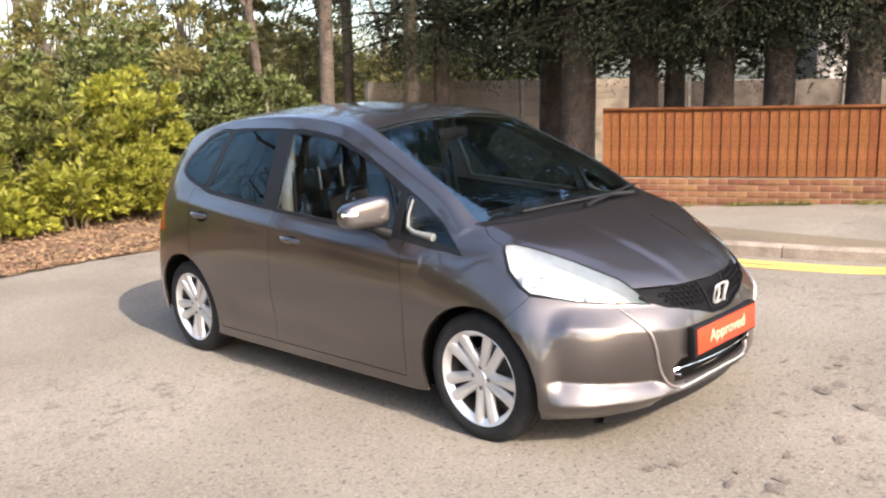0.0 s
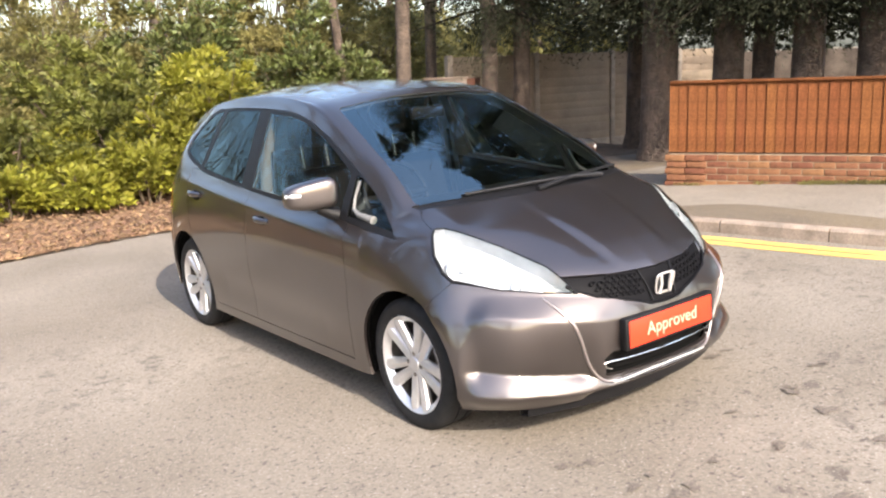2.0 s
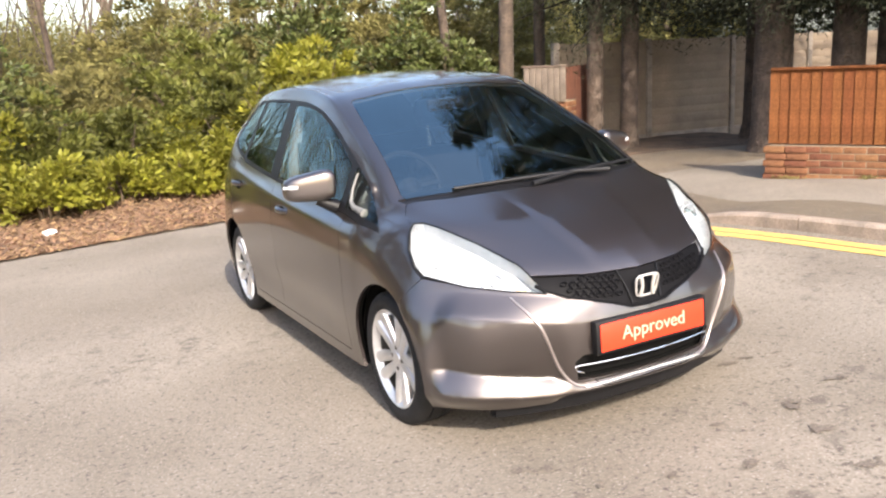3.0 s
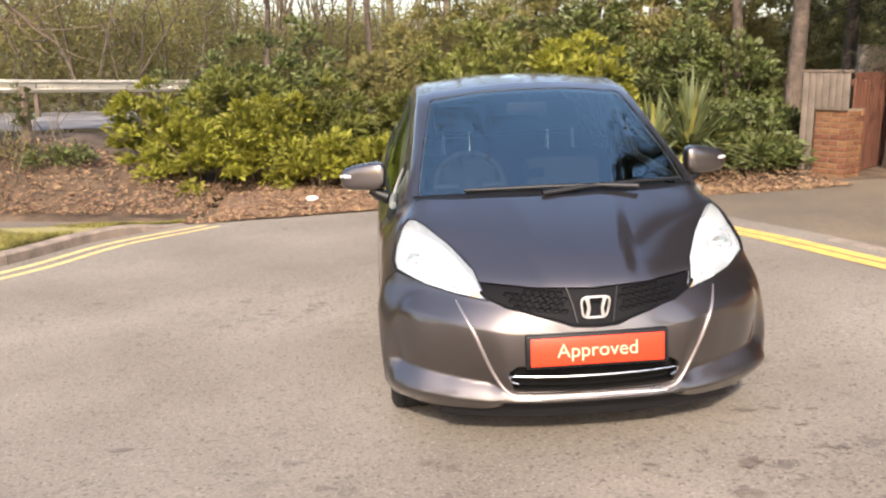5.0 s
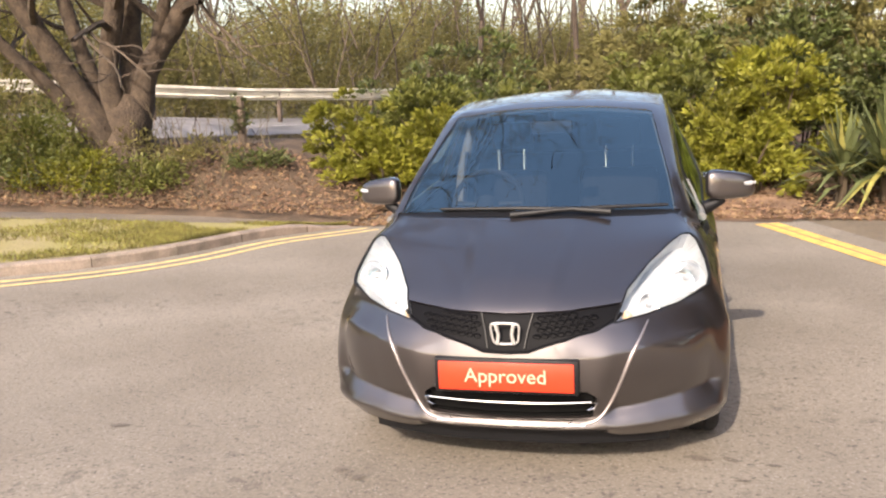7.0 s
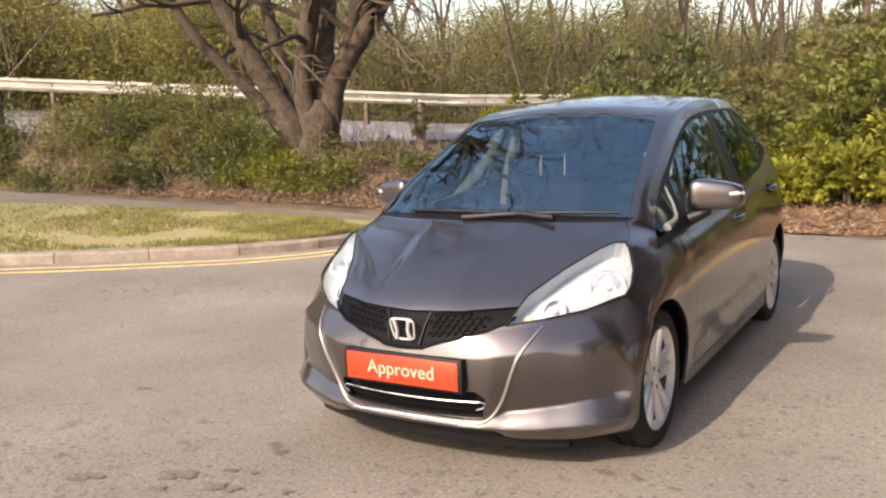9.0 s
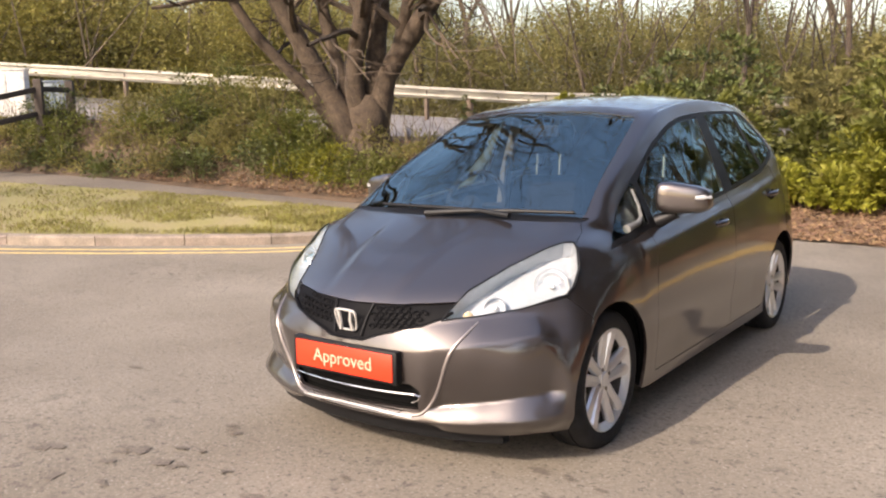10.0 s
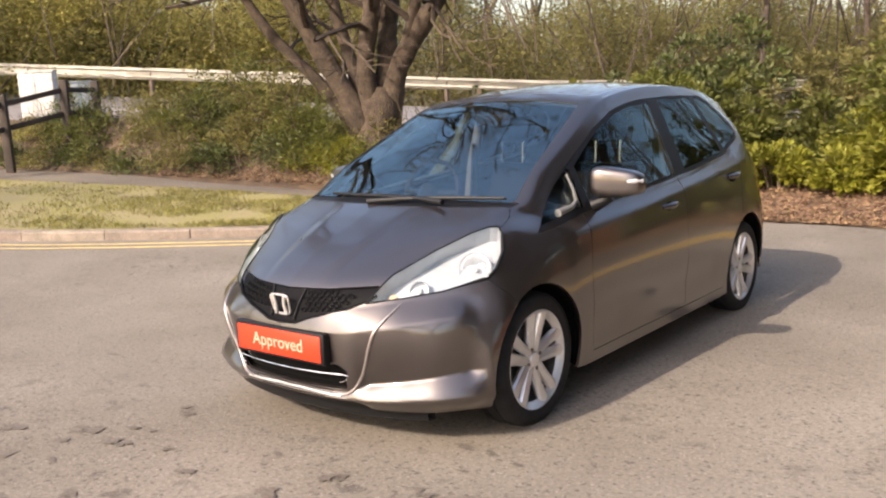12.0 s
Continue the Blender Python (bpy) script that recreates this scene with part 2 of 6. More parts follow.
# ---- mesh helpers ----


def link(name, bm, material, parent=None, label="", smooth=True):
    me = bpy.data.meshes.new(name)
    bm.normal_update()
    bm.to_mesh(me)
    bm.free()
    me.materials.append(material)
    if smooth:
        me.shade_smooth()
        me.set_sharp_from_angle(angle=radians(38))
    ob = new(name, me)
    ob.parent = parent
    if label:
        ob["label"] = label
    return ob


def part(name, bm, material, parent, label=""):
    return link(name, bm, material, parent, label)


def raw_mesh(name, verts, faces, material, parent=None, smooth=False):
    me = bpy.data.meshes.new(name)
    me.from_pydata([tuple(v) for v in verts], [], [tuple(f) for f in faces])
    me.materials.append(material)
    if smooth:
        me.shade_smooth()
    ob = new(name, me)
    ob.parent = parent
    return ob


def box(bm, lo, hi, bevel=0.0, m=None):
    """A box, its edges rounded by bevel, placed by the matrix m."""
    lo, hi = Vector(lo), Vector(hi)
    r = bmesh.ops.create_cube(bm, size=1.0)
    vs = r["verts"]
    for v in vs:
        v.co = Vector([(lo[i] + hi[i]) / 2 + v.co[i] * (hi[i] - lo[i]) for i in range(3)])
    if bevel:
        es = {e for v in vs for e in v.link_edges}
        g = bmesh.ops.bevel(bm, geom=list(es), offset=bevel, segments=2, affect="EDGES", profile=0.5)
        vs = list({v for f in g["faces"] for v in f.verts} | {v for v in vs if v.is_valid})
    if m is not None:
        bmesh.ops.transform(bm, matrix=m, verts=vs)
    return vs


def tube(bm, pts, radii, sides=8, cap=True):
    """A round bar along pts, with a radius at each."""
    pts = [Vector(p) for p in pts]
    radii = [radii] * len(pts) if isinstance(radii, (int, float)) else radii
    rings, side = [], None
    for i, p in enumerate(pts):
        d = (pts[min(i + 1, len(pts) - 1)] - pts[max(i - 1, 0)]).normalized()
        ref = side if side is not None else (Vector((0, 0, 1)) if abs(d.z) < 0.9 else Vector((1, 0, 0)))
        a = (ref - d * ref.dot(d)).normalized()
        side = a
        c = d.cross(a)
        rings.append([bm.verts.new(p + radii[i] * (math.cos(k * 2 * math.pi / sides) * a + math.sin(k * 2 * math.pi / sides) * c)) for k in range(sides)])
    for r0, r1 in zip(rings, rings[1:]):
        for k in range(sides):
            bm.faces.new((r0[k], r0[(k + 1) % sides], r1[(k + 1) % sides], r1[k]))
    if cap:
        bm.faces.new(rings[0][::-1])
        bm.faces.new(rings[-1])


def empty(name, m, label, category, group="", kind=""):
    ob = new(name)
    ob.matrix_world = m
    return tagged(ob, label, category, group, kind)


def smooth_step(a, b, x):
    k = min(1.0, max(0.0, (x - a) / (b - a)))
    return k * k * (3 - 2 * k)


# ---- ground ----
SLOPE_X, SLOPE_Y = 0.0316, -0.0326


def road_z(x, y):
    """The road falls to the back and to one side, and flattens away from the car."""
    sx = max(-3.0, min(5.0, x))
    sy = max(-4.0, min(6.5, y))
    lift = 0.045 * smooth_step(-1.2, -2.4, y)
    return SLOPE_X * sx + 0.012 * max(0.0, -3.0 - x) * smooth_step(-3.0, -6.0, x) + SLOPE_Y * sy + lift


LEFT_KERB = [(-40, -16.5), (-24, -9.0), (-14, -3.7), (-10, -1.7), (-7.0, -0.05), (-6.0, 0.68), (-5.2, 1.45), (-4.65, 2.05), (-4.25, 2.8), (-3.85, 3.95), (-3.1, 5.0)]
VERGE_BACK = [(-40, -4.0), (-24, 0.0), (-16, 1.8), (-12.0, 2.75), (-9.0, 3.6), (-7.7, 3.85), (-6.3, 4.05), (-5.1, 4.15), (-4.5, 4.25), (-3.95, 4.5), (-3.2, 5.05)]
PATH_BACK = [(-40, -2.0), (-24, 1.4), (-16, 3.1), (-12.4, 4.05), (-9.5, 4.9), (-8.0, 5.1), (-6.9, 5.2), (-5.4, 5.28), (-4.6, 5.22), (-3.9, 5.1), (-3.2, 5.12)]
FOOT_X, FOOT = [-16, -12.4, -9.5, -6.9, -5.4, -3.2], [3.1, 4.05, 4.9, 5.2, 5.28, 5.12]
BED_BACK = [(-44, 12), (-30, 12), (-21, 12), (-17, 13), (-14, 14), (-12, 15), (-10, 16), (-8, 17), (-6, 17), (-4, 17), (-2.6, 17)]
BACK_EDGE = [(-2.95, 5.0), (-1.6, 5.2), (-0.6, 5.4), (0.2, 5.4), (0.9, 5.22), (1.5, 5.05), (1.95, 5.0)]
BED_EDGE = [(-3.0, 17), (-1.6, 17), (-0.6, 17), (0.4, 17), (1.8, 17), (3.0, 17), (5.0, 17)]
RIGHT_KERB = [(1.95, 5.0), (2.45, 3.4), (2.85, 2.15), (3.1, 1.15), (3.28, 0.3), (3.38, -0.6), (3.5, -1.5), (3.75, -3.0), (4.2, -6), (5.5, -12), (9, -26)]
RIGHT_BACK = [(5.0, 17), (9.0, 9.0), (9.5, 7.0), (9.5, 5), (9.6, 3), (10, 1), (10.2, -1.5), (10.5, -3), (11, -6), (13, -12), (17, -26)]


def resample(line, step):
    """Even points along a line of corners, rounded by a spline."""
    p = [Vector(q) for q in line]
    p = [2 * p[0] - p[1], *p, 2 * p[-1] - p[-2]]
    out = []
    for i in range(1, len(p) - 2):
        n = max(2, int((p[i + 1] - p[i]).length / step))
        for k in range(n):
            u = k / n
            a, b, c, d = p[i - 1], p[i], p[i + 1], p[i + 2]
            out.append(0.5 * (2 * b + (c - a) * u + (2 * a - 5 * b + 4 * c - d) * u**2 + (3 * b - a - 3 * c + d) * u**3))
    return [*out, p[-2]]


def match(line, n):
    """n even points along a line of corners."""
    q = resample(line, 0.1)
    cum = [0.0]
    for a, b in zip(q, q[1:]):
        cum.append(cum[-1] + (b - a).length)
    return [Vector((np.interp(k / (n - 1) * cum[-1], cum, [v.x for v in q]), np.interp(k / (n - 1) * cum[-1], cum, [v.y for v in q]))) for k in range(n)]


def by_corners(line, per):
    """per points between each two corners, so that two lines keep step."""
    q = [Vector(p) for p in line]
    out = []
    for a, b in zip(q, q[1:]):
        out += [a.lerp(b, k / per) for k in range(per)]
    return [*out, q[-1]]


def strip(name, front, back, zf, material, rows=6, kind="structure", label="", category=""):
    """Ground between two lines of equal count; zf(x, y, k) gives the height, k from 0 at the front to 1."""
    verts, faces, n = [], [], len(front)
    for i in range(n):
        for r in range(rows + 1):
            k = r / rows
            p = front[i].lerp(back[i], k)
            verts.append((p.x, p.y, zf(p.x, p.y, k)))
    for i in range(n - 1):
        for r in range(rows):
            a = i * (rows + 1) + r
            faces.append((a, a + rows + 1, a + rows + 2, a + 1))
    ob = raw_mesh(name, verts, faces, material, smooth=True)
    return tagged(ob, label, category, kind=kind)


def bank_z(x, y, k):
    """The planted bank rises from the path towards the far road."""
    top = 0.12 + 0.6 * smooth_step(-3.0, -5.5, x) + 0.2 * smooth_step(-7, -15, x)
    return road_z(x, y) + 0.018 + 0.022 * smooth_step(0.0, 0.02, k) + top * smooth_step(0.0, 0.16, k) - (top + 0.15) * smooth_step(0.34, 0.52, k) + 0.03 * noise.noise(Vector((x * 1.3, y * 1.3, 0))) * smooth_step(0.0, 0.03, k)


def bed_z(x, y, k):
    return road_z(x, y) + 0.012 + 0.16 * smooth_step(0.0, 0.16, k) + 0.035 * noise.noise(Vector((x * 1.7, y * 1.7, 3))) * smooth_step(0, 0.03, k)


def yard_z(x, y):
    """The pavement falls from the kerb to the foot of the garden wall."""
    w = smooth_step(3.5, 5.6, x) * smooth_step(4.6, 2.8, y)
    return (road_z(x, y) + kerb_drop(x, y) + 0.012) * (1 - w) + 0.02 * w


# one sheet to the horizon
gv, gf = [], []
xs = sorted({*np.linspace(-12, 12, 49).tolist(), -2500, -900, -300, -120, -60, -35, -20, 20, 35, 60, 120, 300, 900, 2500})
ys = sorted({*np.linspace(-12, 7, 39).tolist(), -2500, -900, -300, -120, -60, -35, -20, 12, 20, 35, 60, 120, 300, 900, 2500})
for x in xs:
    for y in ys:
        gv.append((x, y, road_z(x, y) - 0.08))
for i in range(len(xs) - 1):
    for j in range(len(ys) - 1):
        a = i * len(ys) + j
        gf.append((a, a + len(ys), a + len(ys) + 1, a + 1))
tagged(raw_mesh("ground", gv, gf, EARTH, smooth=True), "brown earth ground reaching to the horizon", "ground", kind="structure")

rv, rf = [], []
xs, ys = np.linspace(-40, 10, 101), np.linspace(-40, 6.4, 94)
for x in xs:
    for y in ys:
        rv.append((x, y, road_z(x, y)))
for i in range(len(xs) - 1):
    for j in range(len(ys) - 1):
        a = i * len(ys) + j
        rf.append((a, a + len(ys), a + len(ys) + 1, a + 1))
tagged(raw_mesh("road", rv, rf, ASPHALT, smooth=True), "pale worn asphalt road with dark oil spots", "road", kind="structure")

PER = 5
lk, vb, pb, bb = (by_corners(q, PER) for q in (LEFT_KERB, VERGE_BACK, PATH_BACK, BED_BACK))


def offset(line, d):
    out = []
    for i, p in enumerate(line):
        t = (line[min(i + 1, len(line) - 1)] - line[max(i - 1, 0)]).normalized()
        out.append(p + d * Vector((-t.y, t.x)))
    return out


KERB_UP = 0.10


def kerb_drop(x, y):
    """The kerb sinks flush where it ends at the back."""
    return KERB_UP * smooth_step(5.0, 4.2, y) if x < 0 else KERB_UP * smooth_step(1.5, 0.6, y)


strip("verge", offset(lk, 0.13), vb, lambda x, y, k: road_z(x, y) + kerb_drop(x, y) - 0.005 + 0.02 * k, GRASS_SOIL, 5, label="patchy dry grass verge behind the kerb", category="verge")
strip("footpath", vb, pb, lambda x, y, k: road_z(x, y) + kerb_drop(x, y) + 0.018, PAVING, 3, label="narrow tarmac footpath behind the verge", category="pavement")
strip("bank", pb, bb, lambda x, y, k: bank_z(x, y, k) + kerb_drop(x, y) * (1 - k), BANK_SOIL, 24, label="earth bank strewn with leaf litter", category="bank")
be, bk = by_corners(BACK_EDGE, 5), by_corners(BED_EDGE, 5)
strip("planting_bed", be, bk, bed_z, MULCH, 40, label="planting bed of brown bark mulch", category="bed")
rk, rb = by_corners(RIGHT_KERB, PER), by_corners(RIGHT_BACK, PER)
strip("pavement", offset(rk, 0.12), rb, lambda x, y, k: yard_z(x, y) - (0.016 if k == 0 else 0.0), DRIVE_TARMAC, 24, label="tarmac pavement and driveway crossing", category="pavement")

df = by_corners([(2.0, 5.02), (3.0, 5.1), (3.9, 5.15), (4.5, 5.3), (5.1, 5.5), (6.0, 5.7), (6.9, 5.75), (8.0, 5.4), (9.3, 4.9)], 4)
db = by_corners([(5.0, 16.9), (5.2, 15), (5.4, 13), (5.7, 11), (6.0, 9.6), (6.4, 9.0), (7.2, 8.6), (8.3, 8.4), (9.5, 8.2)], 4)
strip("drive_bed", df, db, lambda x, y, k: yard_z(x, y) + (-0.03 if k == 0 else 0.014 + 0.02 * noise.noise(Vector((x * 1.9, y * 1.9, 5)))), BANK_SOIL, 30, label="dark brown earth under the conifers beside the drive", category="bed")


def kerb_run(name, line, side, lo, hi, label):
    """Separate kerb stones 0.915 m long along a line."""
    root = empty(name, Matrix(), label, "kerb", kind="structure")
    q = resample(line, 0.05)
    cum = [0.0]
    for a, b in zip(q, q[1:]):
        cum.append(cum[-1] + (b - a).length)
    fx, fy = [v.x for v in q], [v.y for v in q]
    s = lo
    while s < min(hi, cum[-1] - 0.5):
        pts = [Vector((np.interp(s + k * 0.905 / 4, cum, fx), np.interp(s + k * 0.905 / 4, cum, fy))) for k in range(5)]
        bm = bmesh.new()
        rings = []
        for i, p in enumerate(pts):
            t = (pts[min(i + 1, 4)] - pts[max(i - 1, 0)]).normalized()
            nrm = side * Vector((-t.y, t.x))
            z, up = road_z(p.x, p.y), kerb_drop(p.x, p.y) + 0.006
            prof = [(0.0, -0.12), (0.006, up - 0.02), (0.02, up - 0.004), (0.035, up), (0.125, up), (0.125, -0.12)]
            rings.append([bm.verts.new((p.x + nrm.x * a, p.y + nrm.y * a, z + b)) for a, b in prof])
        for r0, r1 in zip(rings, rings[1:]):
            for k in range(6):
                bm.faces.new((r0[k], r0[(k + 1) % 6], r1[(k + 1) % 6], r1[k]))
        bm.faces.new(rings[0][::-1])
        bm.faces.new(rings[-1])
        bmesh.ops.recalc_face_normals(bm, faces=bm.faces[:])
        link("kerbstone", bm, KERB, root)
        s += 0.915


kerb_run("kerb_left", LEFT_KERB[2:], 1, 0, 30, "worn concrete kerb along the grass verge")
kerb_run("kerb_right", RIGHT_KERB, 1, 3.2, 34, "worn concrete kerb along the pavement")


def painted_line(name, line, d, width, material, label, side, until=1.0):
    q = resample(line, 0.12)
    q = q[: int(len(q) * until)]
    verts, faces = [], []
    for i, p in enumerate(q):
        t = (q[min(i + 1, len(q) - 1)] - q[max(i - 1, 0)]).normalized()
        nrm = side * Vector((-t.y, t.x))
        wob = 0.012 * noise.noise(Vector((p.x * 1.5, p.y * 1.5, d)))
        for a in (d + wob, d + wob + width):
            c = p + nrm * a
            verts.append((c.x, c.y, road_z(c.x, c.y) + 0.005))
        if i:
            faces.append((2 * i - 2, 2 * i, 2 * i + 1, 2 * i - 1))
    tagged(raw_mesh(name, verts, faces, material), label, "road marking", kind="structure")


for d in (0.20, 0.40):
    painted_line("yellow_line", LEFT_KERB[1:], d, 0.075, PALE_YELLOW, "faded double yellow line beside the kerb", -1)
for d in (0.15, 0.30):
    painted_line("yellow_line", RIGHT_KERB, d, 0.12, YELLOW, "double yellow line beside the kerb", -1)
# old oil marks on the road in front of the car
OIL = mat("oil_mark", (0.080, 0.066, 0.054), 0.85, var=0.5, scale=14, fine=90, tint=(0.125, 0.104, 0.085))
ov, of = [], []
for x, y, w in ((-0.78, -2.47, 0.075), (-0.52, -2.49, 0.08), (-0.52, -2.33, 0.03), (-0.63, -2.35, 0.04), (-1.14, -2.67, 0.06), (-0.6, -2.09, 0.05), (-0.60, -2.75, 0.035), (-0.01, -2.51, 0.055), (-1.95, -1.66, 0.05), (-0.80, -2.83, 0.05), (-0.76, -2.62, 0.04),
                (0.72, -1.68, 0.06), (0.83, -1.68, 0.035), (1.0, -1.72, 0.03), (0.86, -1.9, 0.03), (0.40, -2.46, 0.06), (0.52, -2.22, 0.05), (0.88, -2.15, 0.045), (-0.67, -2.04, 0.04), (-0.28, -2.42, 0.025), (0.3, -2.75, 0.05), (0.65, -2.6, 0.04), (-0.2, -2.9, 0.05), (0.15, -2.2, 0.03)):
    # each mark is a ragged cluster of small blots
    for j in range(7):
        jx = x + w * 1.5 * noise.noise(Vector((x * 7, y * 7, j + 0.5)))
        jy = y + w * 1.1 * noise.noise(Vector((x * 7, y * 7, j + 20.5)))
        size = w * (0.22 + 0.45 * abs(noise.noise(Vector((x * 5, y * 5, j + 40.5)))))
        first_at = len(ov)
        for k in range(14):
            a = k * math.pi / 7
            r = size * (1 + 0.9 * noise.noise(Vector((1.7 * math.cos(a) + 19 * jx, 1.7 * math.sin(a) + 19 * jy, 0))))
            qx, qy = jx + 1.25 * r * math.cos(a), jy + 0.75 * r * math.sin(a)
            ov.append((qx, qy, road_z(qx, qy) + 0.003 + 0.0004 * j))
        of.append(tuple(range(first_at, first_at + 14)))
tagged(raw_mesh("oil_marks", ov, of, OIL), "dark dried oil marks on the road", "road marking", kind="stuff")
# ---- the car ----
# Guide lines of the body, one point a section, from under the nose over the roof to under the tail.
CENTRE = [(-1.93, 0.19), (-1.975, 0.26), (-1.995, 0.39), (-1.995, 0.51), (-1.972, 0.61), (-1.932, 0.685), (-1.80, 0.765), (-1.59, 0.862),
          (-1.37, 0.948), (-1.29, 0.972), (-1.06, 1.10), (-0.78, 1.245), (-0.40, 1.415), (-0.15, 1.472), (0.25, 1.508), (0.65, 1.516),
          (1.05, 1.497), (1.42, 1.452), (1.64, 1.40), (1.76, 1.15), (1.84, 0.88), (1.915, 0.58), (1.87, 0.26)]
EDGE = [(.63, -1.78, .18), (.65, -1.805, .27), (.66, -1.80, .39), (.64, -1.785, .51), (.59, -1.75, .625), (.59, -1.69, .715), (.585, -1.575, .79), (.605, -1.43, .876),
        (.635, -1.215, .943), (.66, -1.13, .968), (.632, -.95, 1.088), (.598, -.68, 1.222), (.56, -.33, 1.382), (.548, -.10, 1.43), (.545, .25, 1.464), (.545, .65, 1.467),
        (.535, 1.05, 1.442), (.52, 1.37, 1.392), (.53, 1.53, 1.32), (.58, 1.67, 1.13), (.62, 1.76, .86), (.63, 1.83, .56), (.62, 1.79, .26)]
RAIL_LINE = [(.73, -1.68, .18), (.755, -1.69, .27), (.765, -1.67, .39), (.75, -1.645, .51), (.735, -1.595, .64), (.735, -1.53, .735), (.722, -1.44, .808), (.715, -1.335, .872),
             (.705, -1.15, .905), (.718, -1.07, .92), (.69, -.92, 1.0), (.655, -.65, 1.152), (.622, -.30, 1.315), (.608, -.08, 1.378), (.602, .25, 1.412), (.602, .65, 1.417),
             (.592, 1.06, 1.39), (.58, 1.36, 1.33), (.60, 1.50, 1.25), (.65, 1.62, 1.10), (.68, 1.71, .84), (.70, 1.77, .55), (.69, 1.74, .26)]
BELT = [(.78, -1.62, .18), (.80, -1.62, .27), (.81, -1.60, .39), (.805, -1.57, .51), (.798, -1.53, .615), (.788, -1.46, .69), (.783, -1.36, .745), (.783, -1.22, .80),
        (.768, -1.09, .85), (.775, -1.0, .872), (.768, -.85, .888), (.775, -.60, .908), (.785, -.27, .932), (.79, -.02, .953), (.79, .25, .977), (.785, .65, 1.012),
        (.765, 1.03, 1.06), (.735, 1.33, 1.13), (.71, 1.47, 1.10), (.72, 1.57, 1.0), (.735, 1.66, .80), (.745, 1.72, .52), (.73, 1.70, .26)]
SHOULDER = [(.80, -1.58, .18), (.82, -1.57, .27), (.828, -1.55, .39), (.826, -1.53, .51), (.826, -1.49, .58), (.825, -1.41, .62), (.825, -1.31, .65), (.825, -1.18, .69),
            (.82, -1.04, .74), (.826, -.95, .76), (.83, -.82, .77), (.836, -.58, .785), (.84, -.25, .80), (.842, 0, .815), (.843, .25, .83), (.84, .65, .85),
            (.832, 1.0, .87), (.82, 1.27, .89), (.80, 1.45, .89), (.785, 1.56, .84), (.78, 1.63, .70), (.77, 1.69, .46), (.755, 1.68, .26)]
DOOR_LINE = [(.81, -1.55, .18), (.828, -1.54, .27), (.834, -1.52, .39), (.834, -1.50, .51), (.835, -1.46, .55), (.836, -1.38, .54), (.838, -1.28, .52), (.84, -1.15, .50),
             (.84, -1.02, .5), (.843, -.92, .5), (.845, -.80, .5), (.848, -.56, .5), (.8475, -.25, .5), (.8475, 0, .5), (.8475, .25, .5), (.845, .65, .5),
             (.843, 1.0, .5), (.84, 1.25, .5), (.832, 1.45, .5), (.82, 1.56, .5), (.805, 1.62, .48), (.785, 1.67, .38), (.765, 1.67, .26)]
SILL = [(.815, -1.52, .18), (.832, -1.51, .27), (.837, -1.49, .39), (.838, -1.47, .45), (.838, -1.44, .42), (.84, -1.36, .36), (.842, -1.26, .30), (.83, -1.13, .24),
        (.82, -1.0, .19), (.815, -.9, .17), (.815, -.8, .165), (.815, -.56, .165), (.815, -.25, .165), (.815, 0, .165), (.815, .25, .165), (.815, .65, .165),
        (.815, 1.0, .17), (.815, 1.25, .18), (.81, 1.45, .2), (.80, 1.56, .22), (.79, 1.62, .24), (.78, 1.66, .26), (.77, 1.66, .255)]


def spline_rows(p, per):
    """Cubic through the points of an array along its first axis."""
    p = np.concatenate([2 * p[:1] - p[1:2], p, 2 * p[-1:] - p[-2:-1]])
    out = []
    for i in range(1, len(p) - 2):
        a, b, c, d = p[i - 1], p[i], p[i + 1], p[i + 2]
        for k in range(per):
            u = k / per
            out.append(0.5 * (2 * b + (c - a) * u + (2 * a - 5 * b + 4 * c - d) * u**2 + (3 * b - a - 3 * c + d) * u**3))
    return np.array([*out, p[-2]])


def ease(v):
    v = np.clip(v, 0, 1)
    return v * v * (3 - 2 * v)


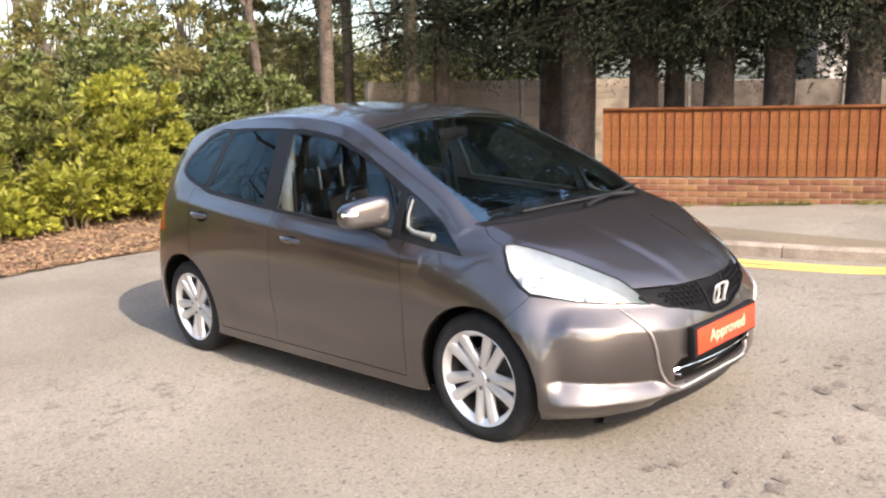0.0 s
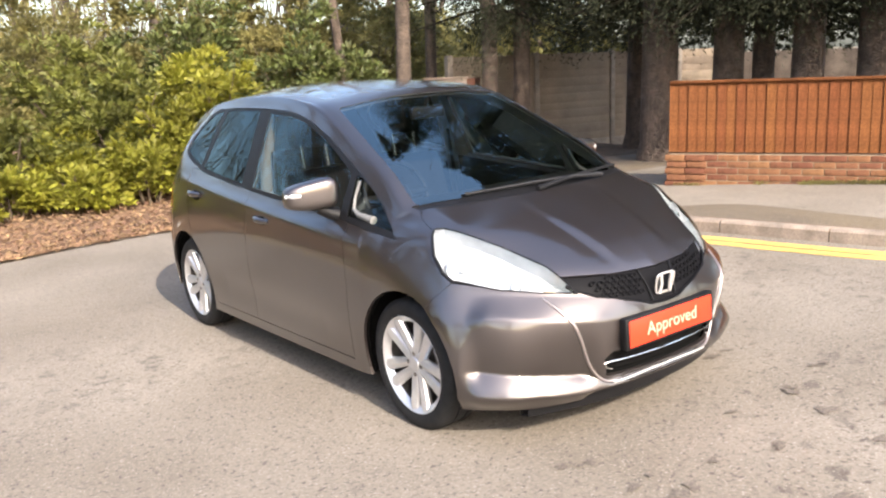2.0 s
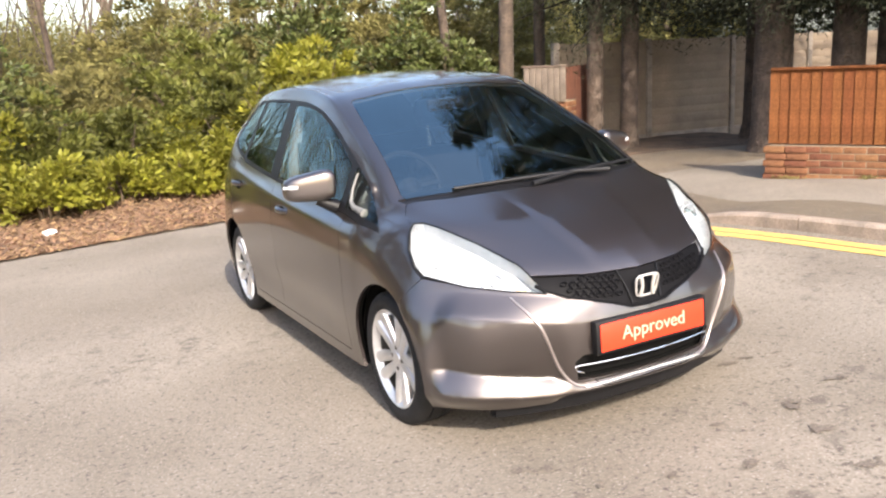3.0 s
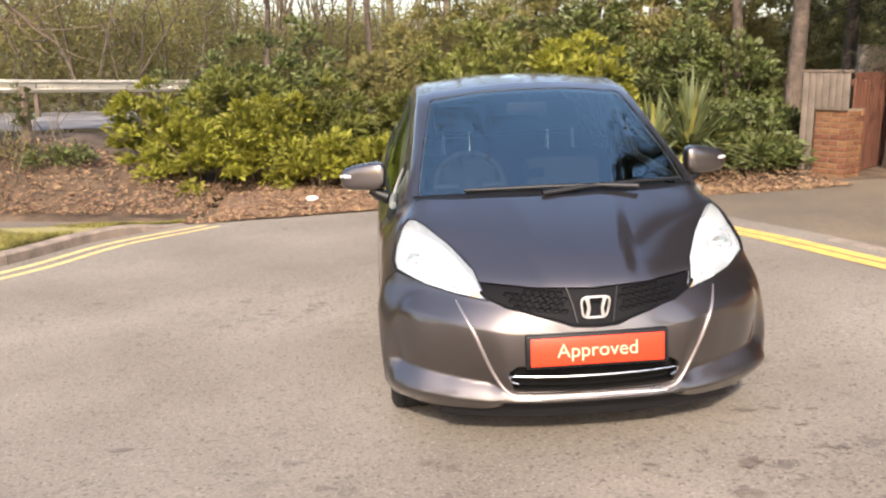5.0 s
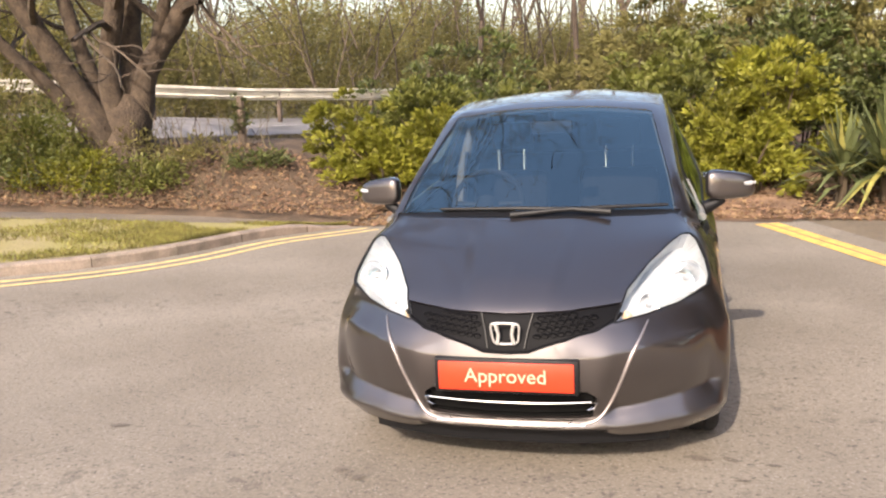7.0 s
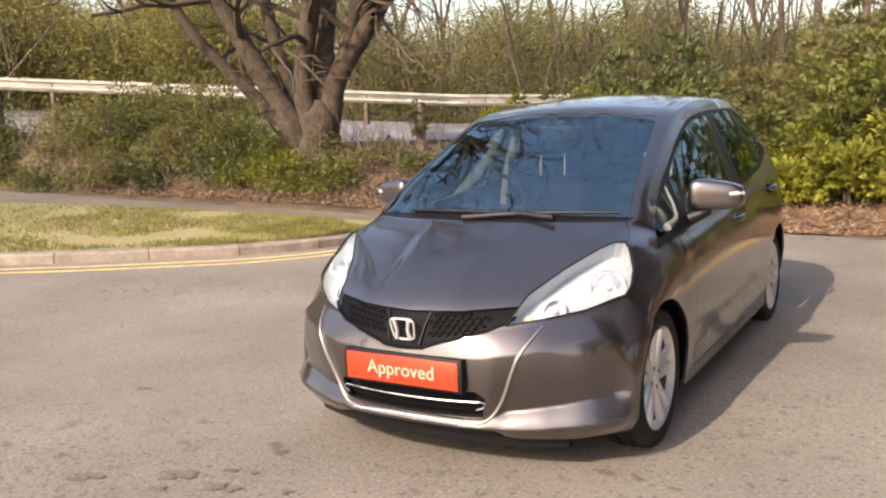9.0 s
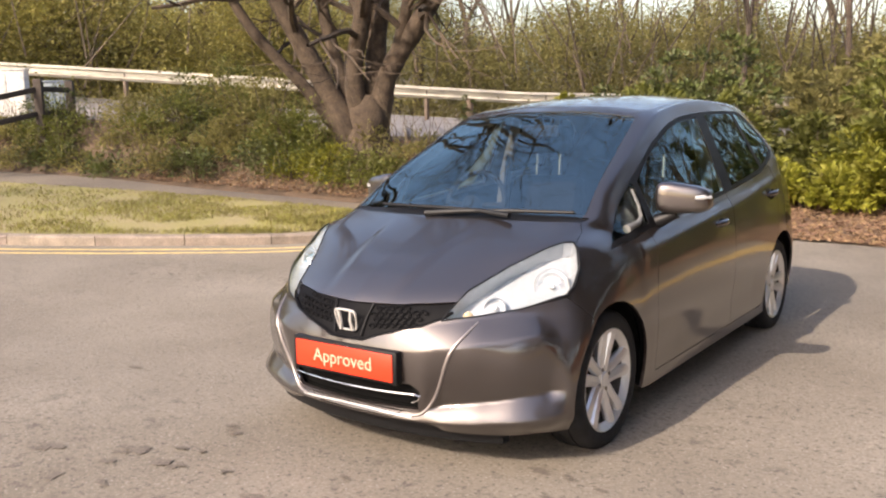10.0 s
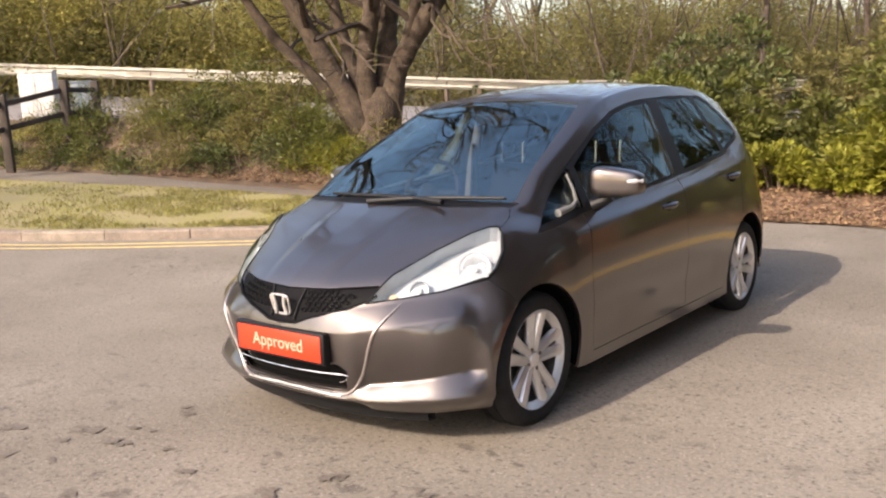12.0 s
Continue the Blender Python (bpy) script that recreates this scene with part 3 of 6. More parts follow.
def body_grid(per_row=14, per_col=15):
    cols = []
    e = np.array(EDGE)
    c = np.array([(0.0, y, z) for y, z in CENTRE])
    power = np.where(np.arange(len(c)) < 5, 2.7, 2.1)[:, None]
    for k in (0.0, 0.4, 0.75):
        q = c + (e - c) * k**power
        q[:, 0] = e[:, 0] * k
        cols.append(q)
    cols += [e, *(np.array(q) for q in (RAIL_LINE, BELT, SHOULDER, DOOR_LINE, SILL))]
    g = np.stack(cols, 1)
    g = spline_rows(g, per_row)
    g = spline_rows(np.swapaxes(g, 0, 1), per_col)
    g = np.swapaxes(g, 0, 1)
    # a raised swage along the flanks and a fold along the bonnet sides
    n0 = np.cross(np.gradient(g, axis=0), np.gradient(g, axis=1))
    n0 /= np.linalg.norm(n0, axis=2, keepdims=True) + 1e-9
    flip = np.where((n0 * (g - np.array([0, 0.0, 0.6]))).sum(2, keepdims=True) < 0, -1.0, 1.0)
    n0 *= flip
    x, y, z = g[..., 0], g[..., 1], g[..., 2]
    swage_z = 0.80 + 0.085 * (y + 0.9)
    swage = 0.006 * np.exp(-((z - swage_z) / 0.03) ** 2) * (y > -0.95) * (y < 1.3) * (x > 0.7)
    hollow = -0.010 * np.exp(-((z - 0.36 - 0.03 * y) / 0.09) ** 2) * np.clip((y + 0.85) / 0.3, 0, 1) * np.clip((0.95 - y) / 0.3, 0, 1) * (x > 0.7)
    # the bonnet's raised middle, its edges running in towards the badge
    crease = 0.20 + 0.14 * (y + 1.5)
    fold = 0.011 * (1 - np.clip((x - crease) / 0.045, 0, 1)) * np.clip((y + 1.95) / 0.15, 0, 1) * np.clip((-1.32 - y) / 0.35, 0, 1)
    # the nose: a shelf under the lamps that ends in a sharp crease, a face tucked in below it, and a lip that comes out again
    ax = np.abs(x)
    zc = np.interp(ax, [0.0, 0.20, 0.33, 0.48, 0.67, 0.80], [0.500, 0.502, 0.513, 0.530, 0.552, 0.560])
    zt = np.interp(ax, [0.0, 0.30, 0.42, 0.60, 0.76, 0.85], [0.250, 0.252, 0.285, 0.312, 0.345, 0.36])
    zb = np.interp(ax, [0.0, 0.30, 0.50, 0.70, 0.85], [0.232, 0.232, 0.236, 0.258, 0.27])
    nose = ease((-1.61 - y) / 0.08)
    push = 0.010 + 0.012 * ease((ax - 0.25) / 0.15)
    sunk = 0.010 + 0.030 * ease((ax - 0.34) / 0.08)
    above = push * np.clip((zc + 0.095 - z) / 0.095, 0, 1)
    middle = push - (push + sunk) * np.clip((zc - z) / (zc - zt), 0, 1)
    below = -sunk + (sunk + 0.018) * np.clip((zt - z) / (zt - zb), 0, 1)
    under = 0.018 * np.clip((z - zb + 0.09) / 0.09, 0, 1) - 0.055 * (1 - ease((ax - 0.28) / 0.15)) * np.clip((zb - z) / 0.07, 0, 1)
    front = np.where(z > zc, above, np.where(z > zt, middle, np.where(z > zb, below, under)))
    corner = 0.022 * ease((x - 0.56) / 0.19) * ease((-1.42 - y) / 0.18) * ease((0.66 - z) / 0.14) * ease((z - 0.17) / 0.08)
    g = g + n0 * (swage + hollow + fold + front * nose + corner)[..., None]
    g[:, 0, 0] = 0.0
    n = np.cross(np.gradient(g, axis=0), np.gradient(g, axis=1))
    n /= np.linalg.norm(n, axis=2, keepdims=True) + 1e-9
    n *= np.where((n * n0).sum(2, keepdims=True) < 0, -1.0, 1.0)
    n[:, 0, 0] = 0.0
    n /= np.linalg.norm(n, axis=2, keepdims=True) + 1e-9
    return g, n


FRONT_AXLE, REAR_AXLE, HUB_Z, WHEEL_R = -1.2475, 1.2475, 0.29, 0.298


def circle(cy, cz, r, n=28):
    return [(cy + r * math.cos(k * 2 * math.pi / n), cz + r * math.sin(k * 2 * math.pi / n)) for k in range(n)]


SIDE = (Vector((0, 1, 0)), Vector((0, 0, 1)), Vector((1, 0, 0)))
TOP = (Vector((1, 0, 0)), Vector((0, 1, 0)), Vector((0, 0, 1)))
NOSE = (Vector((1, 0, 0)), Vector((0, 0, 1)), Vector((0, -1, 0)))
LAMP_DIR = Vector((0.42, -0.68, 0.60)).normalized()
LAMP_A = Vector((0, 0, 1)).cross(LAMP_DIR).normalized()
LAMP = (LAMP_A, LAMP_DIR.cross(LAMP_A), LAMP_DIR)


def on_lamp(*pts):
    return [(Vector(p).dot(LAMP[0]), Vector(p).dot(LAMP[1])) for p in pts]


HEADLAMP = on_lamp((.385, -1.868, .607), (.50, -1.785, .622), (.63, -1.68, .655), (.757, -1.545, .705), (.768, -1.50, .74), (.757, -1.435, .80), (.722, -1.385, .875), (.695, -1.37, .90), (.66, -1.39, .895), (.615, -1.45, .870), (.52, -1.59, .800), (.432, -1.75, .714))
# name, projection, outline, least facing; the first that holds a face takes it
REGIONS = [
    ("arch_front", SIDE, circle(FRONT_AXLE - 0.02, 0.285, 0.347), 0.3),
    ("arch_rear", SIDE, circle(REAR_AXLE, 0.30, 0.345), 0.3),
    ("headlamp", LAMP, HEADLAMP, 0.15),
    ("grille", NOSE, [(0, .670), (.22, .677), (.43, .690), (.425, .655), (.40, .632), (.33, .606), (.22, .577), (.14, .556), (.085, .534), (0, .531), (-.1, .531), (-.1, .670)], 0.2),
    ("lower_grille", NOSE, [(-.1, .372), (.30, .378), (.335, .352), (.315, .272), (.10, .262), (-.1, .262)], 0.2),
    ("windscreen", TOP, [(-.1, -1.282), (.2, -1.262), (.42, -1.225), (.625, -1.165), (.632, -1.14), (.52, -.375), (.50, -.36), (-.1, -.385)], 0.2),
    ("quarter_glass", SIDE, [(-1.13, .862), (-1.0, .885), (-.765, .905), (-.745, 1.075), (-.765, 1.082), (-.90, 1.015), (-1.10, .885)], 0.1),
    ("front_glass", SIDE, [(-.70, .915), (.215, .985), (.22, 1.375), (.0, 1.36), (-.18, 1.328), (-.38, 1.258), (-.56, 1.17), (-.70, 1.09)], 0.1),
    ("rear_glass", SIDE, [(.355, .998), (.93, 1.058), (.945, 1.07), (.84, 1.378), (.80, 1.393), (.40, 1.392), (.355, 1.388)], 0.1),
    ("rear_quarter_glass", SIDE, [(1.0, 1.075), (1.20, 1.125), (1.275, 1.16), (1.285, 1.20), (1.24, 1.27), (1.12, 1.345), (.98, 1.385), (.90, 1.39)], 0.05),
    ("pillar_trim", SIDE, [(-1.17, .835), (-.74, .885), (.28, .972), (.95, 1.037), (1.22, 1.112), (1.31, 1.16), (1.315, 1.21), (1.255, 1.29), (1.13, 1.368), (.98, 1.405), (.60, 1.408), (.22, 1.398), (-.02, 1.38), (-.2, 1.345), (-.42, 1.265), (-.62, 1.165), (-.82, 1.065), (-1.0, .96)], 0.05),
    ("front_door", SIDE, [(-.80, .225), (.275, .225), (.255, .6), (.215, .975), (-.74, .89), (-.805, .88), (-.835, .6)], 0.3),
    ("rear_door", SIDE, [(.275, .225), (.86, .225), (.98, .46), (1.125, .66), (1.118, 1.06), (.95, 1.04), (.215, .972), (.255, .6)], 0.3),
    ("tail_lamp", SIDE, [(1.475, .78), (1.75, .74), (1.75, 1.12), (1.56, 1.12), (1.50, .95)], 0.0),
    ("bonnet", TOP, [(-.1, -2.0), (.2, -1.97), (.43, -1.87), (.452, -1.80), (.56, -1.635), (.64, -1.505), (.692, -1.40), (.70, -1.375), (.672, -1.25), (.642, -1.205), (.45, -1.28), (.2, -1.335), (-.1, -1.35)], 0.25),
    ("bumper", SIDE, [(-2.1, .1), (-1.38, .1), (-1.38, .52), (-1.545, .70), (-1.75, .72), (-2.1, .70)], -2.0),
    ("cowl", TOP, [(-.1, -1.35), (.2, -1.335), (.45, -1.28), (.642, -1.205), (.655, -1.15), (.625, -1.165), (.42, -1.225), (.2, -1.262), (-.1, -1.282)], 0.2),
]


def inside(p, poly):
    x, y = p
    hit = False
    for (x0, y0), (x1, y1) in zip(poly, poly[1:] + poly[:1]):
        if (y0 > y) != (y1 > y) and x < (x1 - x0) * (y - y0) / (y1 - y0) + x0:
            hit = not hit
    return hit


def half_body():
    """The left half of the body as faces sorted by panel: name -> list of faces, each a list of (place, normal)."""
    g, nn = body_grid()
    bm = bmesh.new()
    lay = bm.verts.layers.float_vector.new("smooth")
    grid = []
    for i in range(g.shape[0]):
        row = []
        for j in range(g.shape[1]):
            v = bm.verts.new(g[i, j])
            v[lay] = nn[i, j]
            row.append(v)
        grid.append(row)
    for i in range(g.shape[0] - 1):
        for j in range(g.shape[1] - 1):
            quad = [grid[i][j], grid[i][j + 1], grid[i + 1][j + 1], grid[i + 1][j]]
            f = bm.faces.new(quad)
            f.normal_update()
            if f.normal.dot(Vector(nn[i, j])) < 0:
                f.normal_flip()
    tag = bm.faces.layers.int.new("panel")
    for k, (name, (a, b, d), poly, least) in enumerate(REGIONS):
        us, vs = [p[0] for p in poly], [p[1] for p in poly]
        lo, hi = (min(us) - 0.1, min(vs) - 0.1), (max(us) + 0.1, max(vs) + 0.1)

        def near(f):
            c = f.calc_center_median()
            return lo[0] < c.dot(a) < hi[0] and lo[1] < c.dot(b) < hi[1] and f.normal.dot(d) > least and f[tag] == 0

        for p0, p1 in zip(poly, poly[1:] + poly[:1]):
            edge = Vector((p1[0] - p0[0], p1[1] - p0[1]))
            if edge.length < 1e-6:
                continue
            mid, reach = ((p0[0] + p1[0]) / 2, (p0[1] + p1[1]) / 2), edge.length / 2 + 0.06
            fs = []
            for f in bm.faces:
                if near(f):
                    c = f.calc_center_median()
                    if math.hypot(c.dot(a) - mid[0], c.dot(b) - mid[1]) < reach:
                        fs.append(f)
            if not fs:
                continue
            geom = list({v for f in fs for v in f.verts}) + list({e for f in fs for e in f.edges}) + fs
            bmesh.ops.bisect_plane(bm, geom=geom, dist=1e-5, plane_co=a * p0[0] + b * p0[1], plane_no=(a * edge.y - b * edge.x).normalized())
        for f in bm.faces:
            f.normal_update()
            if near(f):
                c = f.calc_center_median()
                if inside((c.dot(a), c.dot(b)), poly):
                    f[tag] = k + 1
    out = {}
    for f in bm.faces:
        name = REGIONS[f[tag] - 1][0] if f[tag] else "shell"
        out.setdefault(name, []).append([(v.co.copy(), Vector(v[lay]).normalized()) for v in f.verts])
    bm.free()
    return out


def panel(name, halves, sides, material, parent, label="", gap=0.0022, depth=0.014, sink=0.0):
    """A body panel: its outer skin with true surface normals, drawn in a little at its seams and turned inwards round the rim."""
    verts, index, faces, loops = [], {}, [], []
    for s in sides:
        for poly in halves:
            ids = []
            for co, n in poly:
                p = (round(co.x * s, 5), round(co.y, 5), round(co.z, 5))
                if p not in index:
                    index[p] = len(verts)
                    verts.append([Vector((co.x * s, co.y, co.z)), Vector((n.x * s, n.y, n.z))])
                ids.append(index[p])
            ids = [q for k, q in enumerate(ids) if q != ids[k - 1]]
            if len(ids) > 2:
                faces.append(ids if s > 0 else ids[::-1])
    count, mids = {}, {}
    for f in faces:
        c = sum((verts[i][0] for i in f), Vector()) / len(f)
        for a, b in zip(f, f[1:] + f[:1]):
            count.setdefault((min(a, b), max(a, b)), []).append((a, b))
            for i in (a, b):
                mids.setdefault(i, []).append(c)
    rim = [e[0] for e in count.values() if len(e) == 1 and not (len(sides) == 2 and abs(verts[e[0][0]][0].x) < 1e-4 and abs(verts[e[0][1]][0].x) < 1e-4)]
    edge_pts = {i for e in rim for i in e}
    if gap:
        for i in edge_pts:
            c = sum(mids[i], Vector()) / len(mids[i])
            d = c - verts[i][0]
            d -= verts[i][1] * d.dot(verts[i][1])
            if d.length > 1e-6:
                verts[i][0] += d.normalized() * min(gap, d.length * 0.6)
    if sink:
        for v in verts:
            v[0] -= v[1] * sink
    pos = [v[0] for v in verts]
    nrm = [[tuple(verts[i][1]) for i in f] for f in faces]
    if depth:
        low = {}
        for i in edge_pts:
            low[i] = len(pos)
            pos.append(verts[i][0] - verts[i][1] * depth)
        for a, b in rim:
            q = [b, a, low[a], low[b]]
            faces.append(q)
            fn = (pos[a] - pos[b]).cross(pos[low[a]] - pos[b]).normalized()
            nrm.append([tuple(fn)] * 4)
    me = bpy.data.meshes.new(name)
    me.from_pydata([tuple(p) for p in pos], [], faces)
    me.materials.append(material)
    me.shade_smooth()
    me.normals_split_custom_set([n for f in nrm for n in f])
    ob = new(name, me)
    ob.parent = parent
    if label:
        ob["label"] = label
    if material in (WINDSCREEN, SIDE_GLASS, LENS):
        ob.visible_shadow = False
    return ob


car = empty("car", Matrix.Identity(4), "brown metallic five-door hatchback parked on the road, doors and bonnet closed", "car")
half = half_body()
BOTH, EACH = (1, -1), ((1,), (-1,))
panel("body_shell", half["shell"], BOTH, PAINT, car)
panel("bonnet", half["bonnet"], BOTH, PAINT, car)
panel("front_bumper", half["bumper"], BOTH, PAINT, car)
panel("cowl", half["cowl"], BOTH, TRIM, car, "black plastic cowl", sink=0.006)
panel("windscreen", half["windscreen"], BOTH, WINDSCREEN, car, "clear windscreen glass", gap=0.001, depth=0.0, sink=0.003)
for s in EACH:
    panel("front_door", half["front_door"], s, PAINT, car)
    panel("rear_door", half["rear_door"], s, PAINT, car)
    panel("window_surround", half["pillar_trim"], s, TRIM, car, "gloss black window surround", sink=0.002, depth=0.012)
    panel("quarter_window", half["quarter_glass"], s, SIDE_GLASS, car, gap=0, depth=0, sink=0.004)
    panel("front_window", half["front_glass"], s, SIDE_GLASS, car, gap=0, depth=0, sink=0.004)
    panel("rear_window", half["rear_glass"], s, PRIVACY, car, "dark privacy glass", gap=0, depth=0, sink=0.004)
    panel("rear_quarter_window", half["rear_quarter_glass"], s, PRIVACY, car, "dark privacy glass", gap=0, depth=0, sink=0.004)
    panel("tail_lamp", half["tail_lamp"], s, RED_LENS, car, "red tail lamp")
    lamp = panel("headlamp", half["headlamp"], s, LENS, car, "clear headlamp lens", gap=0.002, depth=0.0)
    panel("lamp_housing", half["headlamp"], s, LAMP_WHITE, lamp, gap=0.004, depth=0.0, sink=0.075)
    panel("lamp_bezel", half["headlamp"], s, LAMP_WHITE, lamp, gap=0.002, depth=-0.074, sink=0.078)


def outline(faces, s):
    """The rim of a patch of faces as one closed run of places."""
    seen = {}
    for poly in faces:
        ids = [(round(c.x * s, 4), round(c.y, 4), round(c.z, 4)) for c, _ in poly]
        for a, b in zip(ids, ids[1:] + ids[:1]):
            if a != b:
                key = (min(a, b), max(a, b))
                seen[key] = seen.get(key, 0) + 1
    nxt = {}
    for (a, b), n in seen.items():
        if n == 1:
            nxt.setdefault(a, []).append(b)
            nxt.setdefault(b, []).append(a)
    start = min(nxt)
    run, prev = [start], None
    while len(run) < 3000:
        step = [q for q in nxt[run[-1]] if q != prev]
        if not step or step[0] == start:
            break
        prev = run[-1]
        run.append(step[0])
    return [Vector(p) for p in run]


for s, lamp in zip((1, -1), [ob for ob in scene.objects if ob.name.startswith("headlamp")]):
    rim = outline(half["headlamp"], s)
    rim = [p for k, p in enumerate(rim) if k == 0 or (p - rim[k - 1]).length > 0.003]
    bm = bmesh.new()
    tube(bm, [*rim, rim[0], rim[1]], [0.0035 + 0.0045 * smooth_step(0.66, 0.75, abs(p.x)) for p in [*rim, rim[0], rim[1]]], 6, cap=False)
    part("seal", bm, TRIM, lamp, "black rubber lamp seal")
panel("grille", half["grille"], BOTH, GRILLE, car, "black plastic grille", gap=0.002, depth=0.01, sink=0.012)
panel("lower_grille", half["lower_grille"], BOTH, DARK, car, "black lower air intake", gap=0.0, depth=0.0, sink=0.035)


def all_faces(names):
    return [f for n in names for f in half[n]]


# near-black sheet under the skin, standing in for shade in the panel gaps
low = [f for n, fs in half.items() if n in ("shell", "front_door", "rear_door", "bonnet", "cowl", "bumper", "tail_lamp") for f in fs]
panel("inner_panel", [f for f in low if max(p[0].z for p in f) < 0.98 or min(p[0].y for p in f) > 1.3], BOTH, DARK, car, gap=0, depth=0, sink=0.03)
panel("headlining", [f for f in all_faces(("shell", "pillar_trim")) if min(p[0].z for p in f) > 0.90 and max(p[0].y for p in f) < 1.5], BOTH, PALE_TRIM, car, "pale grey headlining", gap=0, depth=0, sink=0.022)

bm = bmesh.new()
box(bm, (-0.55, -1.78, 0.16), (0.55, 1.80, 0.24), 0.02)
box(bm, (-0.80, -0.90, 0.168), (0.80, 0.90, 0.30), 0.02)
part("underbody", bm, DARK, car)
for ay in (FRONT_AXLE - 0.02, REAR_AXLE):
    for s in (1, -1):
        bm = bmesh.new()
        n = 28
        ring = []
        for k in range(n + 1):
            a = -0.10 + (math.pi + 0.2) * k / n
            ring.append([bm.verts.new((s * x, ay + r * math.cos(a), 0.29 + r * math.sin(a))) for x, r in ((0.795, 0.349), (0.785, 0.37), (0.56, 0.37), (0.55, 0.02))])
        for r0, r1 in zip(ring, ring[1:]):
            for k in range(3):
                bm.faces.new((r0[k], r0[k + 1], r1[k + 1], r1[k]))
        part("wheel_arch_liner", bm, DARK, car)
bm = bmesh.new()
for k in range(24):
    a, b = [Vector((x, -1.905 + 0.12 * abs(x / 0.6) ** 2.4, 0)) for x in (-0.6 + 0.05 * k, -0.55 + 0.05 * k)]
    q = [bm.verts.new(p + Vector((0, dy, z))) for p in (a, b) for dy, z in ((0, 0.20), (0.015, 0.135), (0.06, 0.13), (0.06, 0.20))]
    for i in range(4):
        bm.faces.new((q[i], q[(i + 1) % 4], q[4 + (i + 1) % 4], q[4 + i]))
bmesh.ops.remove_doubles(bm, verts=bm.verts[:], dist=1e-4)
bmesh.ops.recalc_face_normals(bm, faces=bm.faces[:])
part("air_dam", bm, TRIM, car, "black plastic air dam")


def revolve(bm, profile, sides=48):
    """Turns (x, r) points about the x axis."""
    rings = [[bm.verts.new((x, r * math.cos(k * 2 * math.pi / sides), r * math.sin(k * 2 * math.pi / sides))) for x, r in profile] for k in range(sides)]
    for k in range(sides):
        a, b = rings[k], rings[(k + 1) % sides]
        for i in range(len(profile) - 1):
            bm.faces.new((a[i], b[i], b[i + 1], a[i + 1]))


def build_wheel(at_pose):
    """The wheel faces +x; its rim has five twin spokes."""
    bm = bmesh.new()
    revolve(bm, [(-0.085, 0.216), (-0.095, 0.25), (-0.088, 0.282), (-0.07, 0.295), (-0.035, 0.298), (-0.033, 0.291), (-0.027, 0.291), (-0.025, 0.298), (0.0, 0.298), (0.025, 0.298), (0.027, 0.291), (0.033, 0.291), (0.035, 0.298), (0.068, 0.295), (0.086, 0.283), (0.095, 0.262), (0.095, 0.245), (0.088, 0.222), (0.082, 0.214)], 64)
    bmesh.ops.recalc_face_normals(bm, faces=bm.faces[:])
    wheel = part("wheel", bm, RUBBER, car, "black tyre on a silver alloy rim")
    bm = bmesh.new()
    revolve(bm, [(-0.08, 0.205), (0.058, 0.191), (0.05, 0.20)], 64)
    bmesh.ops.recalc_face_normals(bm, faces=bm.faces[:])
    part("barrel", bm, STEEL, wheel, "dull inner barrel")
    bm = bmesh.new()
    revolve(bm, [(0.05, 0.192), (0.062, 0.191), (0.072, 0.200), (0.084, 0.213), (0.088, 0.218), (0.086, 0.222), (0.078, 0.222)], 64)
    bmesh.ops.recalc_face_normals(bm, faces=bm.faces[:])
    part("rim", bm, ALLOY, wheel, "silver alloy rim")
    for k in range(5):
        mid = math.radians(90 + 72 * k)
        for s in (-1, 1):
            bm = bmesh.new()
            rings = []
            for r, wid, off, x in ((0.030, 0.024, 0.018, 0.062), (0.075, 0.025, 0.0235, 0.066), (0.13, 0.0265, 0.0315, 0.071), (0.185, 0.030, 0.041, 0.078), (0.207, 0.033, 0.045, 0.079)):
                ring = []
                for w, dx in ((-1, -0.014), (-0.8, -0.002), (0.0, 0.006), (0.8, -0.002), (1, -0.014), (0.6, -0.035), (-0.6, -0.035)):
                    t = s * off + w * wid
                    ring.append(bm.verts.new((x + dx, r * math.cos(mid) - t * math.sin(mid), r * math.sin(mid) + t * math.cos(mid))))
                rings.append(ring)
            for r0, r1 in zip(rings, rings[1:]):
                for i in range(7):
                    bm.faces.new((r0[i], r0[(i + 1) % 7], r1[(i + 1) % 7], r1[i]))
            bmesh.ops.recalc_face_normals(bm, faces=bm.faces[:])
            part("spoke", bm, ALLOY, wheel)
    bm = bmesh.new()
    revolve(bm, [(0.03, 0.066), (0.056, 0.066), (0.064, 0.058), (0.066, 0.034), (0.071, 0.030), (0.073, 0.0001)], 32)
    bmesh.ops.recalc_face_normals(bm, faces=bm.faces[:])
    part("hub", bm, ALLOY, wheel)
    for k in range(4):
        a = math.radians(45 + 90 * k)
        bm = bmesh.new()
        tube(bm, [(0.06, 0.048 * math.cos(a), 0.048 * math.sin(a)), (0.069, 0.048 * math.cos(a), 0.048 * math.sin(a))], 0.0105, 6)
        part("lug_nut", bm, STEEL, wheel)
    bm = bmesh.new()
    revolve(bm, [(-0.02, 0.0001), (-0.02, 0.125), (-0.005, 0.13), (0.0, 0.125), (0.0, 0.06), (0.03, 0.06), (0.03, 0.0001)], 40)
    bmesh.ops.recalc_face_normals(bm, faces=bm.faces[:])
    part("brake_disc", bm, STEEL, wheel, "dull steel brake disc")
    wheel.matrix_basis = at_pose
    return wheel


